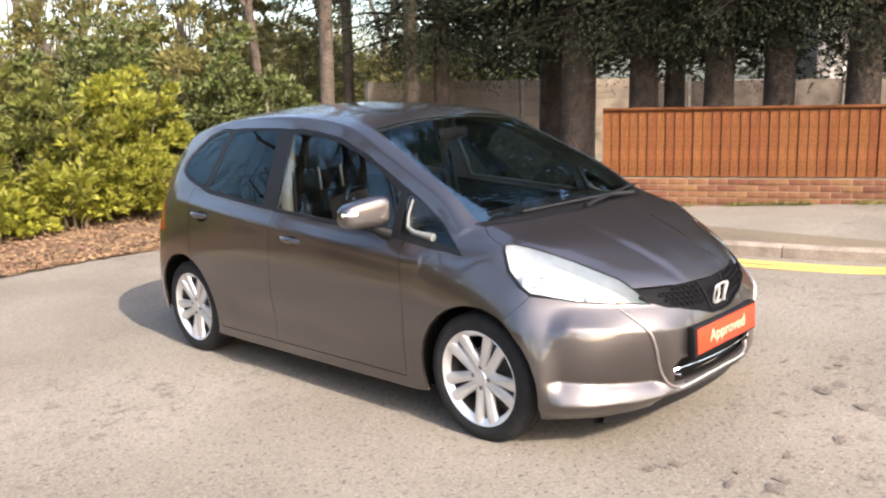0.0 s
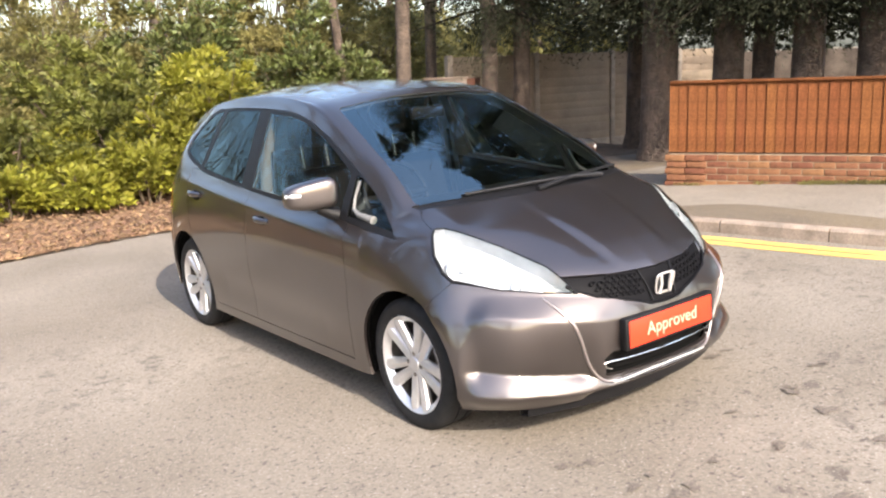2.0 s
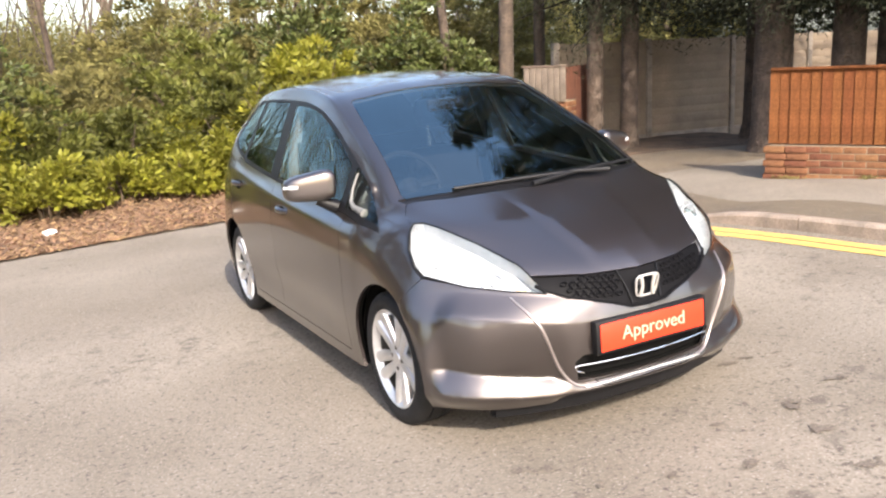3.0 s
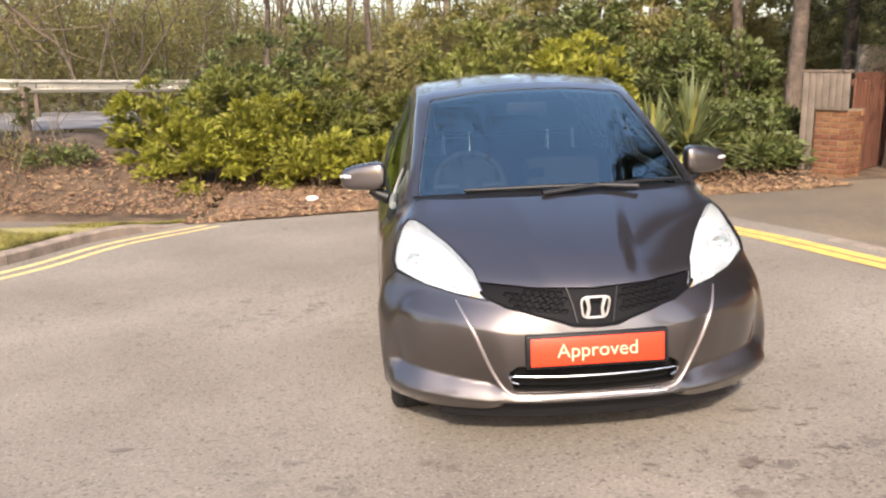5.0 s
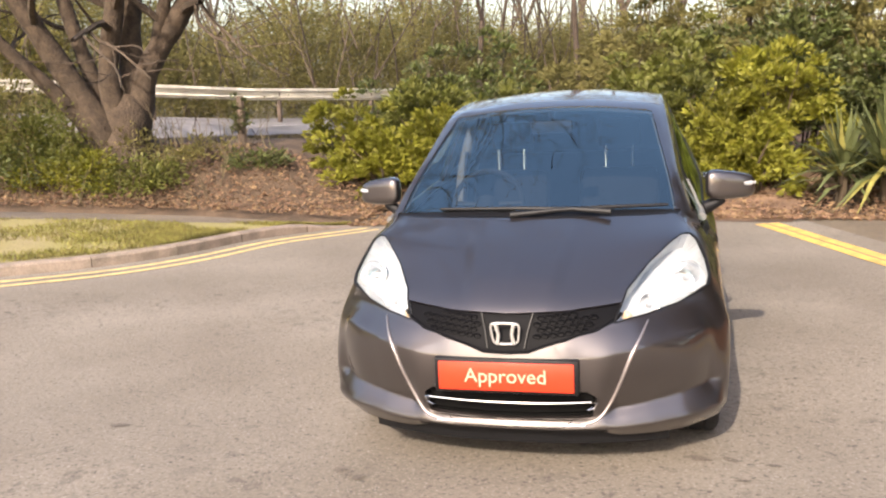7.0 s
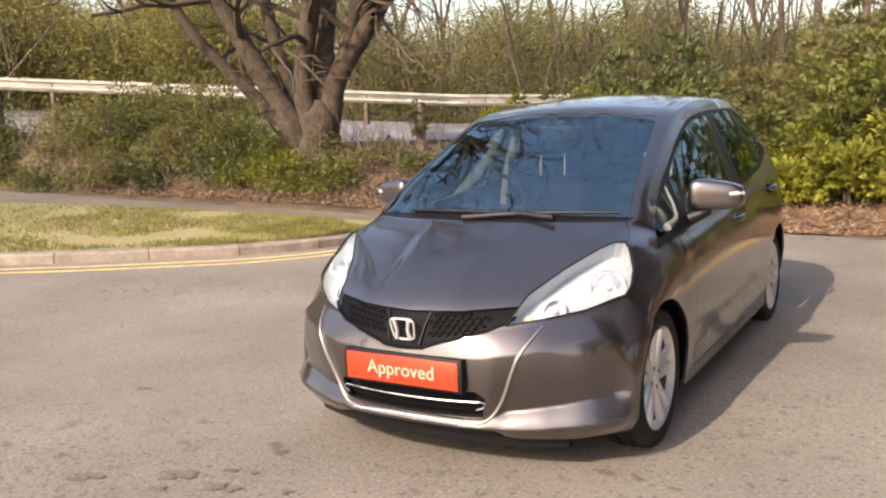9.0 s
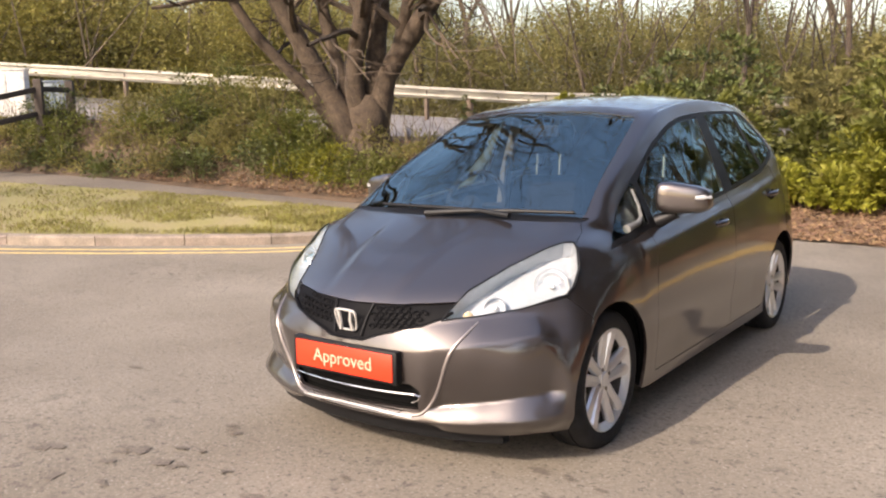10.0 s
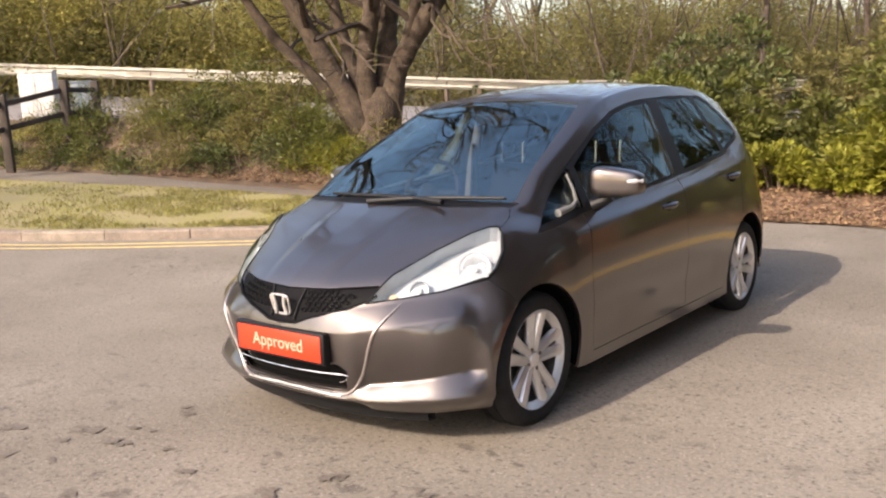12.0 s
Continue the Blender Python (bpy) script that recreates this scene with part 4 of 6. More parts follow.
first = build_wheel(pose(0.712, FRONT_AXLE, HUB_Z, 65))
for x, y, turn, rz in ((0.712, REAR_AXLE, 50, 0), (-0.712, FRONT_AXLE, 42, 180), (-0.712, REAR_AXLE, 33, 180)):
    copy_thing(first, pose(x, y, HUB_Z, turn, 0, rz))

# number plate with its lettering
bm = bmesh.new()
box(bm, (-0.275, -2.022, 0.378), (0.275, -1.985, 0.512), 0.006)
plate = part("number_plate", bm, TRIM, car, "black plate holder with a red dealer plate")
bm = bmesh.new()
box(bm, (-0.258, -2.027, 0.390), (0.258, -2.0215, 0.500), 0.003)
part("plate_face", bm, PLATE_RED, plate, "bright red plate")
txt = bpy.data.curves.new("lettering", "FONT")
txt.body, txt.size, txt.extrude, txt.align_x, txt.align_y = "Approved", 0.078, 0.0006, "CENTER", "CENTER"
txt.offset = 0.0
txt.materials.append(LETTER)
word = new("lettering", txt)
word.parent = plate
word.matrix_basis = pose(0.0, -2.0279, 0.446, 90, 0, 0)
word["label"] = "pale lettering"

# badge: a chrome rounded frame with two upright bars
bm = bmesh.new()
rim_pts = []
for k in range(28):
    a = k * 2 * math.pi / 28
    cx, cz = math.copysign(abs(math.cos(a)) ** 0.42, math.cos(a)), math.copysign(abs(math.sin(a)) ** 0.42, math.sin(a))
    rim_pts.append((cx * (0.052 + 0.005 * cz), -1.992 - 0.01 * cz, 0.604 + cz * 0.043))
tube(bm, [*rim_pts, rim_pts[0], rim_pts[1]], 0.0045, 8, cap=False)
for s in (1, -1):
    tube(bm, [(s * 0.034, -2.003, 0.641), (s * 0.025, -1.998, 0.602), (s * 0.032, -1.990, 0.563)], [0.008, 0.0065, 0.008], 8)
part("badge", bm, SATIN, car, "chrome maker's badge")

# the sunlit edge that runs down from the lamps and under the lower intake
SKIN = body_grid()[0].reshape(-1, 3)
SKIN = SKIN[(SKIN[:, 1] < -1.5) & (SKIN[:, 2] < 0.8)]


def on_nose(x, z, out):
    """The place on the nose that lies at x and z, set out by a little."""
    d = (SKIN[:, 0] - abs(x)) ** 2 + (SKIN[:, 2] - z) ** 2
    k = np.argsort(d)[:4]
    w = 1 / (d[k] + 1e-6)
    return Vector((x, float((SKIN[k, 1] * w).sum() / w.sum()) - out, z))


# honeycomb in the grille, one mesh a side, and the plain centre plate behind the badge
for s in (1, -1):
    bm = bmesh.new()
    for row in range(4):
        for col in range(8):
            x = 0.115 + 0.030 * col + (0.015 if row % 2 else 0)
            z = 0.588 + 0.0215 * row + 0.10 * (x - 0.115)
            if x > 0.33 or z > 0.668 or z < 0.572 + 0.25 * (x - 0.16):
                continue
            c = on_nose(s * x, z, -0.006)
            tube(bm, [c + Vector((0.0145 * math.cos(k * math.pi / 3), 0, 0.0095 * math.sin(k * math.pi / 3))) for k in range(8)], 0.0028, 5, cap=False)
    tagged(part("honeycomb", bm, GRILLE, car, "black honeycomb mesh"), kind="stuff")
    bm = bmesh.new()
    tube(bm, [on_nose(s * x, z, -0.004) for x, z in ((0.10, 0.672), (0.082, 0.61), (0.07, 0.545))], 0.004, 6)
    part("grille_rib", bm, TRIM, car)

# the sun's highlight on the painted crease, put in as a paler bead
v_line = [(0.522, 0.622), (0.495, 0.572), (0.466, 0.520), (0.438, 0.450), (0.408, 0.375), (0.383, 0.322), (0.352, 0.275), (0.315, 0.250), (0.27, 0.244)]
for s in (1, -1):
    bm = bmesh.new()
    q = resample([(x * s, z) for x, z in v_line], 0.02)
    tube(bm, [on_nose(p.x, p.y, 0.004) for p in q], [0.003 + 0.005 * min(1, k / 4) * (1 - 0.5 * k / len(q)) for k in range(len(q))], 10)
    part("bumper_crease", bm, CREASE_GLINT, car, "bright bumper crease")
bm = bmesh.new()
tube(bm, [on_nose(x, 0.243 + 0.003 * math.cos(x * 9), 0.004) for x in np.linspace(-0.29, 0.29, 25)], 0.0045, 8)
part("intake_lip", bm, SATIN, car, "bright lower lip")
bm = bmesh.new()
tube(bm, [(x, -1.995 + 0.30 * x * x, 0.334 + 0.12 * abs(x) ** 3) for x in np.linspace(-0.315, 0.315, 25)], 0.0038, 8)
part("intake_bar", bm, CHROME, car, "bright metal strip")
for s in (1, -1):
    bm = bmesh.new()
    tube(bm, [(s * 0.315, -1.965, 0.338), (s * 0.335, -1.955, 0.332), (s * 0.325, -1.955, 0.312), (s * 0.30, -1.965, 0.305)], 0.0035, 8)
    part("intake_bar_end", bm, CHROME, car, "bright metal strip")
bm = bmesh.new()
tube(bm, [on_nose(x, z, -0.004) for x, z in [(-.425, .655), (-.40, .632), (-.33, .604), (-.22, .575), (-.14, .553), (-.085, .532), (0, .529), (.085, .532), (.14, .553), (.22, .575), (.33, .604), (.40, .632), (.425, .655)]], 0.007, 8)
part("grille_frame", bm, GRILLE, car, "black lower frame of the grille")

# headlamp insides
for s in (1, -1):
    for (x, y, z), r, mtl, nm in (((.672, -1.540, .738), .066, REFLECTOR, "reflector_bowl"), ((.52, -1.725, .665), .040, REFLECTOR, "reflector_bowl"), ((.44, -1.80, .635), .022, AMBER, "indicator_bulb")):
        bm = bmesh.new()
        prof = [(0.0, r), (-0.012, r * 0.93), (-0.026, r * 0.75), (-0.038, r * 0.45), (-0.04, 0.004), (0.004, 0.0001)] if mtl is REFLECTOR else [(-0.02, 0.001), (-0.015, r * 0.8), (0.0, r), (0.012, r * 0.7), (0.02, 0.001)]
        revolve(bm, prof, 28)
        d = Vector((s * 0.35, -0.9, 0.25)).normalized()
        m = Matrix.Translation((s * x, y + 0.03, z - 0.012)) @ d.to_track_quat("X", "Z").to_matrix().to_4x4()
        bmesh.ops.transform(bm, matrix=m, verts=bm.verts[:])
        part(nm, bm, mtl, car)
        if mtl is REFLECTOR:
            bm = bmesh.new()
            tube(bm, [(0.004, r * 1.04 * math.cos(k * math.pi / 14), r * 1.04 * math.sin(k * math.pi / 14)) for k in range(30)], 0.003, 6, cap=False)
            tube(bm, [(-0.03, 0, 0), (0.006, 0, 0), (0.012, 0, 0)], [0.012, 0.012, 0.006], 10)
            bmesh.ops.transform(bm, matrix=m, verts=bm.verts[:])
            part("bulb_holder", bm, ALLOY, car)

# mirrors
for s in (1, -1):
    bm = bmesh.new()
    bmesh.ops.create_uvsphere(bm, u_segments=32, v_segments=20, radius=1.0)
    for v in bm.verts:
        c = v.co.copy()
        q = Vector([math.copysign(abs(t) ** 0.52, t) for t in c])
        x = q.x * 0.118
        y = q.y * (0.062 if q.y < 0 else 0.042) * (1 - 0.12 * q.x * s)
        z = q.z * (0.068 - 0.012 * q.x * s) - 0.008 * q.x * s
        v.co = Vector((s * 0.895 + x, -0.665 + y + 0.03 * (q.x * s), 1.015 + z))
    mirror = part("door_mirror", bm, PAINT, car, "door mirror in body colour")
    bm = bmesh.new()
    box(bm, (-0.082, -0.002, -0.050), (0.082, 0.004, 0.048), 0.003, Matrix.Translation((s * 0.895, -0.628, 1.012)) @ pose(0, 0, 0, 0, 0, 14 * s))
    part("mirror_glass", bm, CHROME, mirror, "mirror glass")
    bm = bmesh.new()
    tube(bm, [(s * 0.775, -0.69, 0.905), (s * 0.82, -0.685, 0.925), (s * 0.86, -0.675, 0.95)], [0.035, 0.028, 0.026], 12)
    part("mirror_arm", bm, TRIM, mirror)
    bm = bmesh.new()
    tube(bm, [(s * 0.955, -0.70, 1.022), (s * 0.985, -0.682, 1.024), (s * 1.010, -0.652, 1.022)], [0.010, 0.014, 0.010], 8)
    part("side_repeater", bm, LAMP_WHITE, mirror, "clear side repeater")

# pale strip behind the quarter windows: pillar trim plus a door card reflection made solid
for s in (1, -1):
    bm = bmesh.new()
    tube(bm, [(s * 0.690, -0.795, 1.06), (s * 0.722, -0.79, 0.99), (s * 0.742, -0.80, 0.935), (s * 0.755, -0.86, 0.915), (s * 0.752, -0.98, 0.900)], [0.006, 0.007, 0.009, 0.013, 0.019], 10)
    part("quarter_trim", bm, PILLAR_AND_REFLECTION, car, "pale inner pillar trim")

# door handles
for s in (1, -1):
    for y0, z0 in ((0.03, 0.822), (0.965, 0.905)):
        bm = bmesh.new()
        pts = [(s * (0.838 + 0.022 * math.sin(math.pi * k / 8)), y0 - 0.09 + 0.18 * k / 8, z0 + 0.012 * k / 8) for k in range(9)]
        tube(bm, pts, [0.011, 0.014, 0.016, 0.017, 0.017, 0.017, 0.016, 0.014, 0.011], 10)
        part("door_handle", bm, PAINT, car)
        # shade of the finger recess, a flat near-black lens on the door skin
        bm = bmesh.new()
        bmesh.ops.create_uvsphere(bm, u_segments=20, v_segments=10, radius=1.0)
        bmesh.ops.transform(bm, matrix=Matrix.Translation((s * 0.838, y0 - 0.01, z0 - 0.004)) @ Matrix.Diagonal((0.007, 0.062, 0.032, 1)), verts=bm.verts[:])
        part("handle_recess", bm, DARK, car)

# wipers
for pts in ([(0.36, -1.325, .975), (0.20, -1.30, 0.985), (-0.05, -1.29, 0.99), (-0.42, -1.235, 0.985)], [(-0.08, -1.345, 0.968), (0.12, -1.31, 0.982), (0.33, -1.265, 0.988), (0.60, -1.185, 0.985)]):
    bm = bmesh.new()
    tube(bm, pts, [0.013, 0.011, 0.009, 0.007], 8)
    tube(bm, [Vector(p) + Vector((0, 0.018, -0.004)) for p in pts[1:]], 0.005, 6)
    part("wiper", bm, WIPER, car, "black windscreen wiper")

# cabin
bm = bmesh.new()
box(bm, (-0.70, -1.22, 0.60), (0.70, -0.62, 0.90), 0.05)
box(bm, (-0.64, -1.24, 0.86), (0.64, -0.80, 0.935), 0.03)
part("dashboard", bm, CABIN, car, "dark grey dashboard")
bm = bmesh.new()
ring = [(-0.335 + 0.185 * math.cos(a), -0.55 + 0.06 * math.sin(a), 0.925 + 0.17 * math.sin(a)) for a in np.linspace(0, 2 * math.pi, 33)]
tube(bm, ring, 0.015, 8, cap=False)
tube(bm, [(-0.335, -0.66, 0.86), (-0.335, -0.56, 0.92)], [0.04, 0.07], 12)
tube(bm, [ring[16], (-0.335, -0.57, 0.92), ring[0]], 0.018, 8)
part("steering_wheel", bm, CABIN, car, "black steering wheel")
for x0, yo in ((-0.338, 0.055), (0.32, 0.09)):
    bm = bmesh.new()
    box(bm, (x0 - 0.25, -0.45 + yo, 0.42), (x0 + 0.25, 0.10 + yo, 0.58), 0.06)
    seat = part("front_seat", bm, CLOTH, car, "dark cloth front seat")
    bm = bmesh.new()
    box(bm, (-0.24, -0.07, 0.0), (0.24, 0.08, 0.555), 0.06, Matrix.Translation((x0, 0.08 + yo, 0.50)) @ pose(0, 0, 0, -16, 0, 0))
    part("backrest", bm, CLOTH, seat)
    bm = bmesh.new()
    box(bm, (-0.13, -0.045, 0.0), (0.13, 0.055, 0.185), 0.04, Matrix.Translation((x0, 0.262 + yo, 1.15)) @ pose(0, 0, 0, -8, 0, 0))
    part("headrest", bm, CLOTH, seat)
    for dx in (-0.08, 0.08):
        bm = bmesh.new()
        tube(bm, [(x0 + dx, 0.228 + yo, 1.02), (x0 + dx, 0.243 + yo, 1.17)], 0.0115, 8)
        part("headrest_post", bm, BRIGHT, seat, "bright headrest post")
bm = bmesh.new()
box(bm, (-0.62, 0.62, 0.42), (0.62, 1.10, 0.58), 0.05)
box(bm, (-0.62, -0.07, 0.0), (0.62, 0.07, 0.60), 0.05, Matrix.Translation((0, 1.10, 0.50)) @ pose(0, 0, 0, -18, 0, 0))
part("rear_bench", bm, CLOTH, car, "dark cloth rear bench")
bm = bmesh.new()
box(bm, (-0.11, -0.42, 1.285), (0.11, -0.395, 1.35), 0.012)
tube(bm, [(0, -0.40, 1.34), (0, -0.42, 1.40)], 0.012, 8)
part("rear_view_mirror", bm, CABIN, car, "black rear-view mirror")
for s in (1, -1):
    bm = bmesh.new()
    tube(bm, [(s * 0.70, 0.27, 0.62), (s * 0.655, 0.285, 1.05), (s * 0.575, 0.30, 1.38)], [0.045, 0.035, 0.03], 10)
    part("door_pillar", bm, PALE_TRIM, car, "pale inner door pillar")
    bm = bmesh.new()
    tube(bm, [(s * 0.62, 0.25, 1.16), (s * 0.66, 0.235, 0.62)], 0.012, 6)
    part("seat_belt", bm, CABIN, car)
car.matrix_world = Matrix(((0.9995, 0.00052, -0.03162, 0), (0.00052, 0.99947, 0.03258, 0), (0.03162, -0.03258, 0.99897, 0), (0, 0, 0, 1)))

# ---- things round the road ----
rng = np.random.default_rng(7)


def leaves(name, centres, ways, size, material, parent=None, width=0.45, fold=0.25):
    """Many small folded leaves, one at each centre, pointing along its way, in one mesh."""
    n = len(centres)
    size = np.broadcast_to(size, (n,))[:, None]
    d = ways / (np.linalg.norm(ways, axis=1, keepdims=True) + 1e-9)
    r = rng.normal(size=(n, 3))
    s = np.cross(d, r)
    s /= np.linalg.norm(s, axis=1, keepdims=True) + 1e-9
    u = np.cross(s, d)
    base, tip = centres - d * size * 0.5, centres + d * size * 0.5 - u * size * 0.12
    left, right = centres + s * size * width * 0.5 + u * size * fold * 0.4, centres - s * size * width * 0.5 + u * size * fold * 0.4
    v = np.stack([base, left, tip, right], 1).reshape(-1, 3).astype(np.float32)
    k = np.arange(n)[:, None] * 4
    tri = np.concatenate([k + [0, 1, 2], k + [0, 2, 3]], 1).reshape(-1, 3)
    me = bpy.data.meshes.new(name)
    me.vertices.add(len(v))
    me.vertices.foreach_set("co", v.ravel())
    me.loops.add(tri.size)
    me.loops.foreach_set("vertex_index", tri.ravel().astype(np.int32))
    me.polygons.add(len(tri))
    me.polygons.foreach_set("loop_start", np.arange(0, tri.size, 3, dtype=np.int32))
    me.materials.append(material)
    me.update(calc_edges=True)
    ob = new(name, me)
    ob.parent = parent
    return ob


def clump_points(centre, radii, clumps, per, spread, shell=0.55):
    """Leaf places and directions: flat tufts, one at each twig's end, over an uneven dome, with gaps between them."""
    a = rng.normal(size=(clumps, 3))
    a[:, 2] = np.abs(a[:, 2]) * 1.0 - 0.25
    a /= np.linalg.norm(a, axis=1, keepdims=True)
    rad = shell + (1 - shell) * rng.random((clumps, 1)) ** 0.6
    lump = 1 + 0.16 * rng.normal(size=(clumps, 1)) + 0.12 * np.sin(5 * a[:, :1] + 3 * a[:, 1:2])
    c = a * rad * lump * np.array(radii)
    size = 0.6 + 0.8 * rng.random((clumps, 1))
    q = rng.normal(size=(clumps * per, 3))
    q /= np.linalg.norm(q, axis=1, keepdims=True)
    q *= rng.random((clumps * per, 1)) ** 0.45 * np.array([1.75, 1.75, 0.85])
    q[:, 2] -= 0.22 * (q[:, 0] ** 2 + q[:, 1] ** 2)
    p = np.repeat(c, per, 0) + q * spread * np.repeat(size, per, 0)
    w = q * spread + np.repeat(a, per, 0) * spread * 0.8 + rng.normal(size=p.shape) * spread * 0.35 + np.array([0, 0, 0.25 * spread])
    return p + np.array(centre), w


def shrub(name, x, y, rx, ry, h, material, label, clumps=90, per=60, size=0.10, spread=0.13, lift=0.35, width=0.45, group=""):
    z = ground_at(x, y)
    root = empty(name, pose(x, y, z), label, "shrub", group)
    p, w = clump_points((0, 0, h * lift), (rx, ry, h * (1 - lift)), clumps, per, spread)
    keep = p[:, 2] > 0.02
    leaves("leaves", p[keep], w[keep], size * (0.7 + 0.6 * rng.random(keep.sum())), material, root, width)
    for k in range(5):
        bm = bmesh.new()
        a = rng.random() * 2 * math.pi
        q = Vector((math.cos(a) * rx * 0.7, math.sin(a) * ry * 0.7, h * (0.5 + 0.4 * rng.random())))
        tube(bm, [(0.08 * math.cos(a), 0.08 * math.sin(a), -0.08), q * 0.5 + Vector((0, 0, 0.1)), q], [0.022, 0.014, 0.005], 5)
        part("stem", bm, STEM, root)
    return root


def ground_at(x, y):
    """Height of the beds and the bank."""
    if y > 5.0 and x > -3.0:
        return road_z(x, y) + 0.012 + 0.16 * smooth_step(0.0, 0.16, (y - 5.2) / 11.8)
    foot = float(np.interp(x, FOOT_X, FOOT))
    if x <= -3.0 and y > foot:
        return bank_z(x, y, (y - foot) / 12.0)
    return road_z(x, y)


def branch(bm, p, d, length, r, depth, twist, up=0.15, sides=7):
    """A limb that bends, tapers and forks."""
    pts, radii = [Vector(p)], [r]
    q, v = Vector(p), Vector(d).normalized()
    n = 5
    for k in range(n):
        v = (v + Vector(rng.normal(size=3)) * twist + Vector((0, 0, up * 0.3))).normalized()
        q = q + v * length / n
        pts.append(q.copy())
        radii.append(max(0.004, r * (1 - 0.45 * (k + 1) / n)))
    tube(bm, pts, radii, max(3, sides), cap=False)
    if depth:
        for k in range(3 if depth > 1 else 4):
            i = int(rng.integers(2, n + 1))
            side = Vector(rng.normal(size=3))
            nd = (v * 0.75 + (side - v * side.dot(v)).normalized() * (0.55 + 0.3 * rng.random())).normalized()
            branch(bm, pts[i], nd, length * (0.55 + 0.25 * rng.random()), radii[i] * 0.62, depth - 1, twist * 1.15, up, sides - 1)


def bare_tree(x, y, height, r, label, depth=3, forks=3, lean=(0, 0), z=None, material=None, spread=0.5, fork_at=0.25, group="", crown=0):
    z = ground_at(x, y) if z is None else z
    root = empty("tree", pose(x, y, z - 0.1), label, "tree", group)
    bm = bmesh.new()
    base = Vector((0, 0, 0))
    top = Vector((lean[0], lean[1], height * fork_at))
    tube(bm, [base, base + Vector((0, 0, 0.12)), top * 0.5, top], [r * 1.5, r * 1.12, r, r * 0.95], 12, cap=False)
    part("trunk", bm, material or BARK, root)
    for k in range(forks):
        bm = bmesh.new()
        a = 2 * math.pi * (k + 0.3 * rng.random()) / forks
        d = Vector((math.cos(a) * spread, math.sin(a) * spread, 1.0))
        branch(bm, top - Vector((0, 0, 0.12)), d, height * (0.42 + 0.1 * rng.random()), r * 0.62, depth, 0.10)
        part("limb", bm, material or BARK, root)
    if crown:
        p, w = clump_points((0, 0, height * 0.62), (height * 0.33, height * 0.33, height * 0.38), crown, 26, 0.30, 0.2)
        leaves("crown", p, w, 0.09, LEAF_OLIVE, root)
    return root


# hedge of laurels at the back of the road, the front row bright and the row behind taller and darker
LAUREL = "bright green laurel shrub with glossy leaves on the mulch bed"
HEDGE = ((-3.95, 7.5, 0.6, 0.6, 1.3, 55, LEAF), (-3.35, 7.0, 0.75, 0.7, 1.0, 70, LEAF), (-3.1, 8.4, 0.95, 0.9, 1.75, 90, LEAF_MID), (-2.6, 7.4, 0.9, 0.75, 1.3, 85, LEAF), (-1.75, 7.7, 0.9, 0.7, 1.45, 85, LEAF_MID), (-1.75, 6.75, 0.5, 0.4, 0.7, 40, LEAF),
         (-0.85, 7.05, 0.5, 0.4, 0.62, 40, LEAF), (-0.6, 8.2, 0.8, 0.6, 1.15, 60, LEAF_MID), (-0.05, 6.95, 0.42, 0.36, 0.55, 34, LEAF), (0.1, 7.7, 0.55, 0.5, 0.95, 44, LEAF), (0.75, 6.85, 0.55, 0.45, 0.8, 46, LEAF),
         (0.8, 8.0, 0.9, 0.8, 1.7, 80, LEAF_MID), (1.4, 7.3, 0.8, 0.7, 1.3, 80, LEAF), (2.1, 7.9, 1.0, 0.8, 2.0, 105, LEAF), (1.65, 6.7, 0.6, 0.45, 0.8, 50, LEAF))
for x, y, rx, ry, h, cl, mt in HEDGE:
    shrub("laurel", x, y, rx, ry, h, mt, LAUREL, int(cl * 0.85), 70, 0.10, 0.115, width=0.46, group="laurel hedge")
for x, y, rx, ry, h, cl, mt in ((-3.6, 9.9, 1.0, 1.0, 1.7, 80, LEAF_DARK), (-2.8, 9.6, 1.3, 1.0, 2.2, 100, LEAF_DARK), (-1.0, 9.4, 1.2, 1.0, 1.7, 80, LEAF_OLIVE), (0.7, 9.7, 1.3, 1.0, 2.2, 100, LEAF_MID),
                                (2.4, 9.4, 1.3, 1.0, 2.6, 120, LEAF_DARK), (3.7, 8.4, 0.9, 0.9, 2.3, 90, LEAF_DARK), (4.1, 9.9, 1.2, 1.0, 2.4, 100, LEAF_OLIVE), (3.9, 7.0, 0.6, 0.5, 1.0, 60, LEAF_DARK), (4.15, 6.35, 0.45, 0.35, 0.55, 36, LEAF_DARK), (4.75, 6.9, 0.45, 0.4, 0.75, 40, LEAF_DARK), (3.55, 6.75, 0.4, 0.35, 0.6, 34, LEAF_MID), (4.4, 7.9, 0.7, 0.6, 1.7, 80, LEAF_DARK), (2.9, 11.2, 1.4, 1.1, 4.0, 150, LEAF_OLIVE), (4.9, 11.2, 1.4, 1.1, 4.6, 160, LEAF_OLIVE), (6.7, 10.9, 1.4, 1.1, 4.2, 150, LEAF_OLIVE), (0.6, 11.6, 1.5, 1.1, 3.4, 130, LEAF_OLIVE)):
    shrub("evergreen_shrub", x, y, rx, ry, h, mt, "tall evergreen shrub behind the laurels", int(cl * 0.95), 64, 0.10, 0.135, width=0.5, group="shrubs behind the hedge")

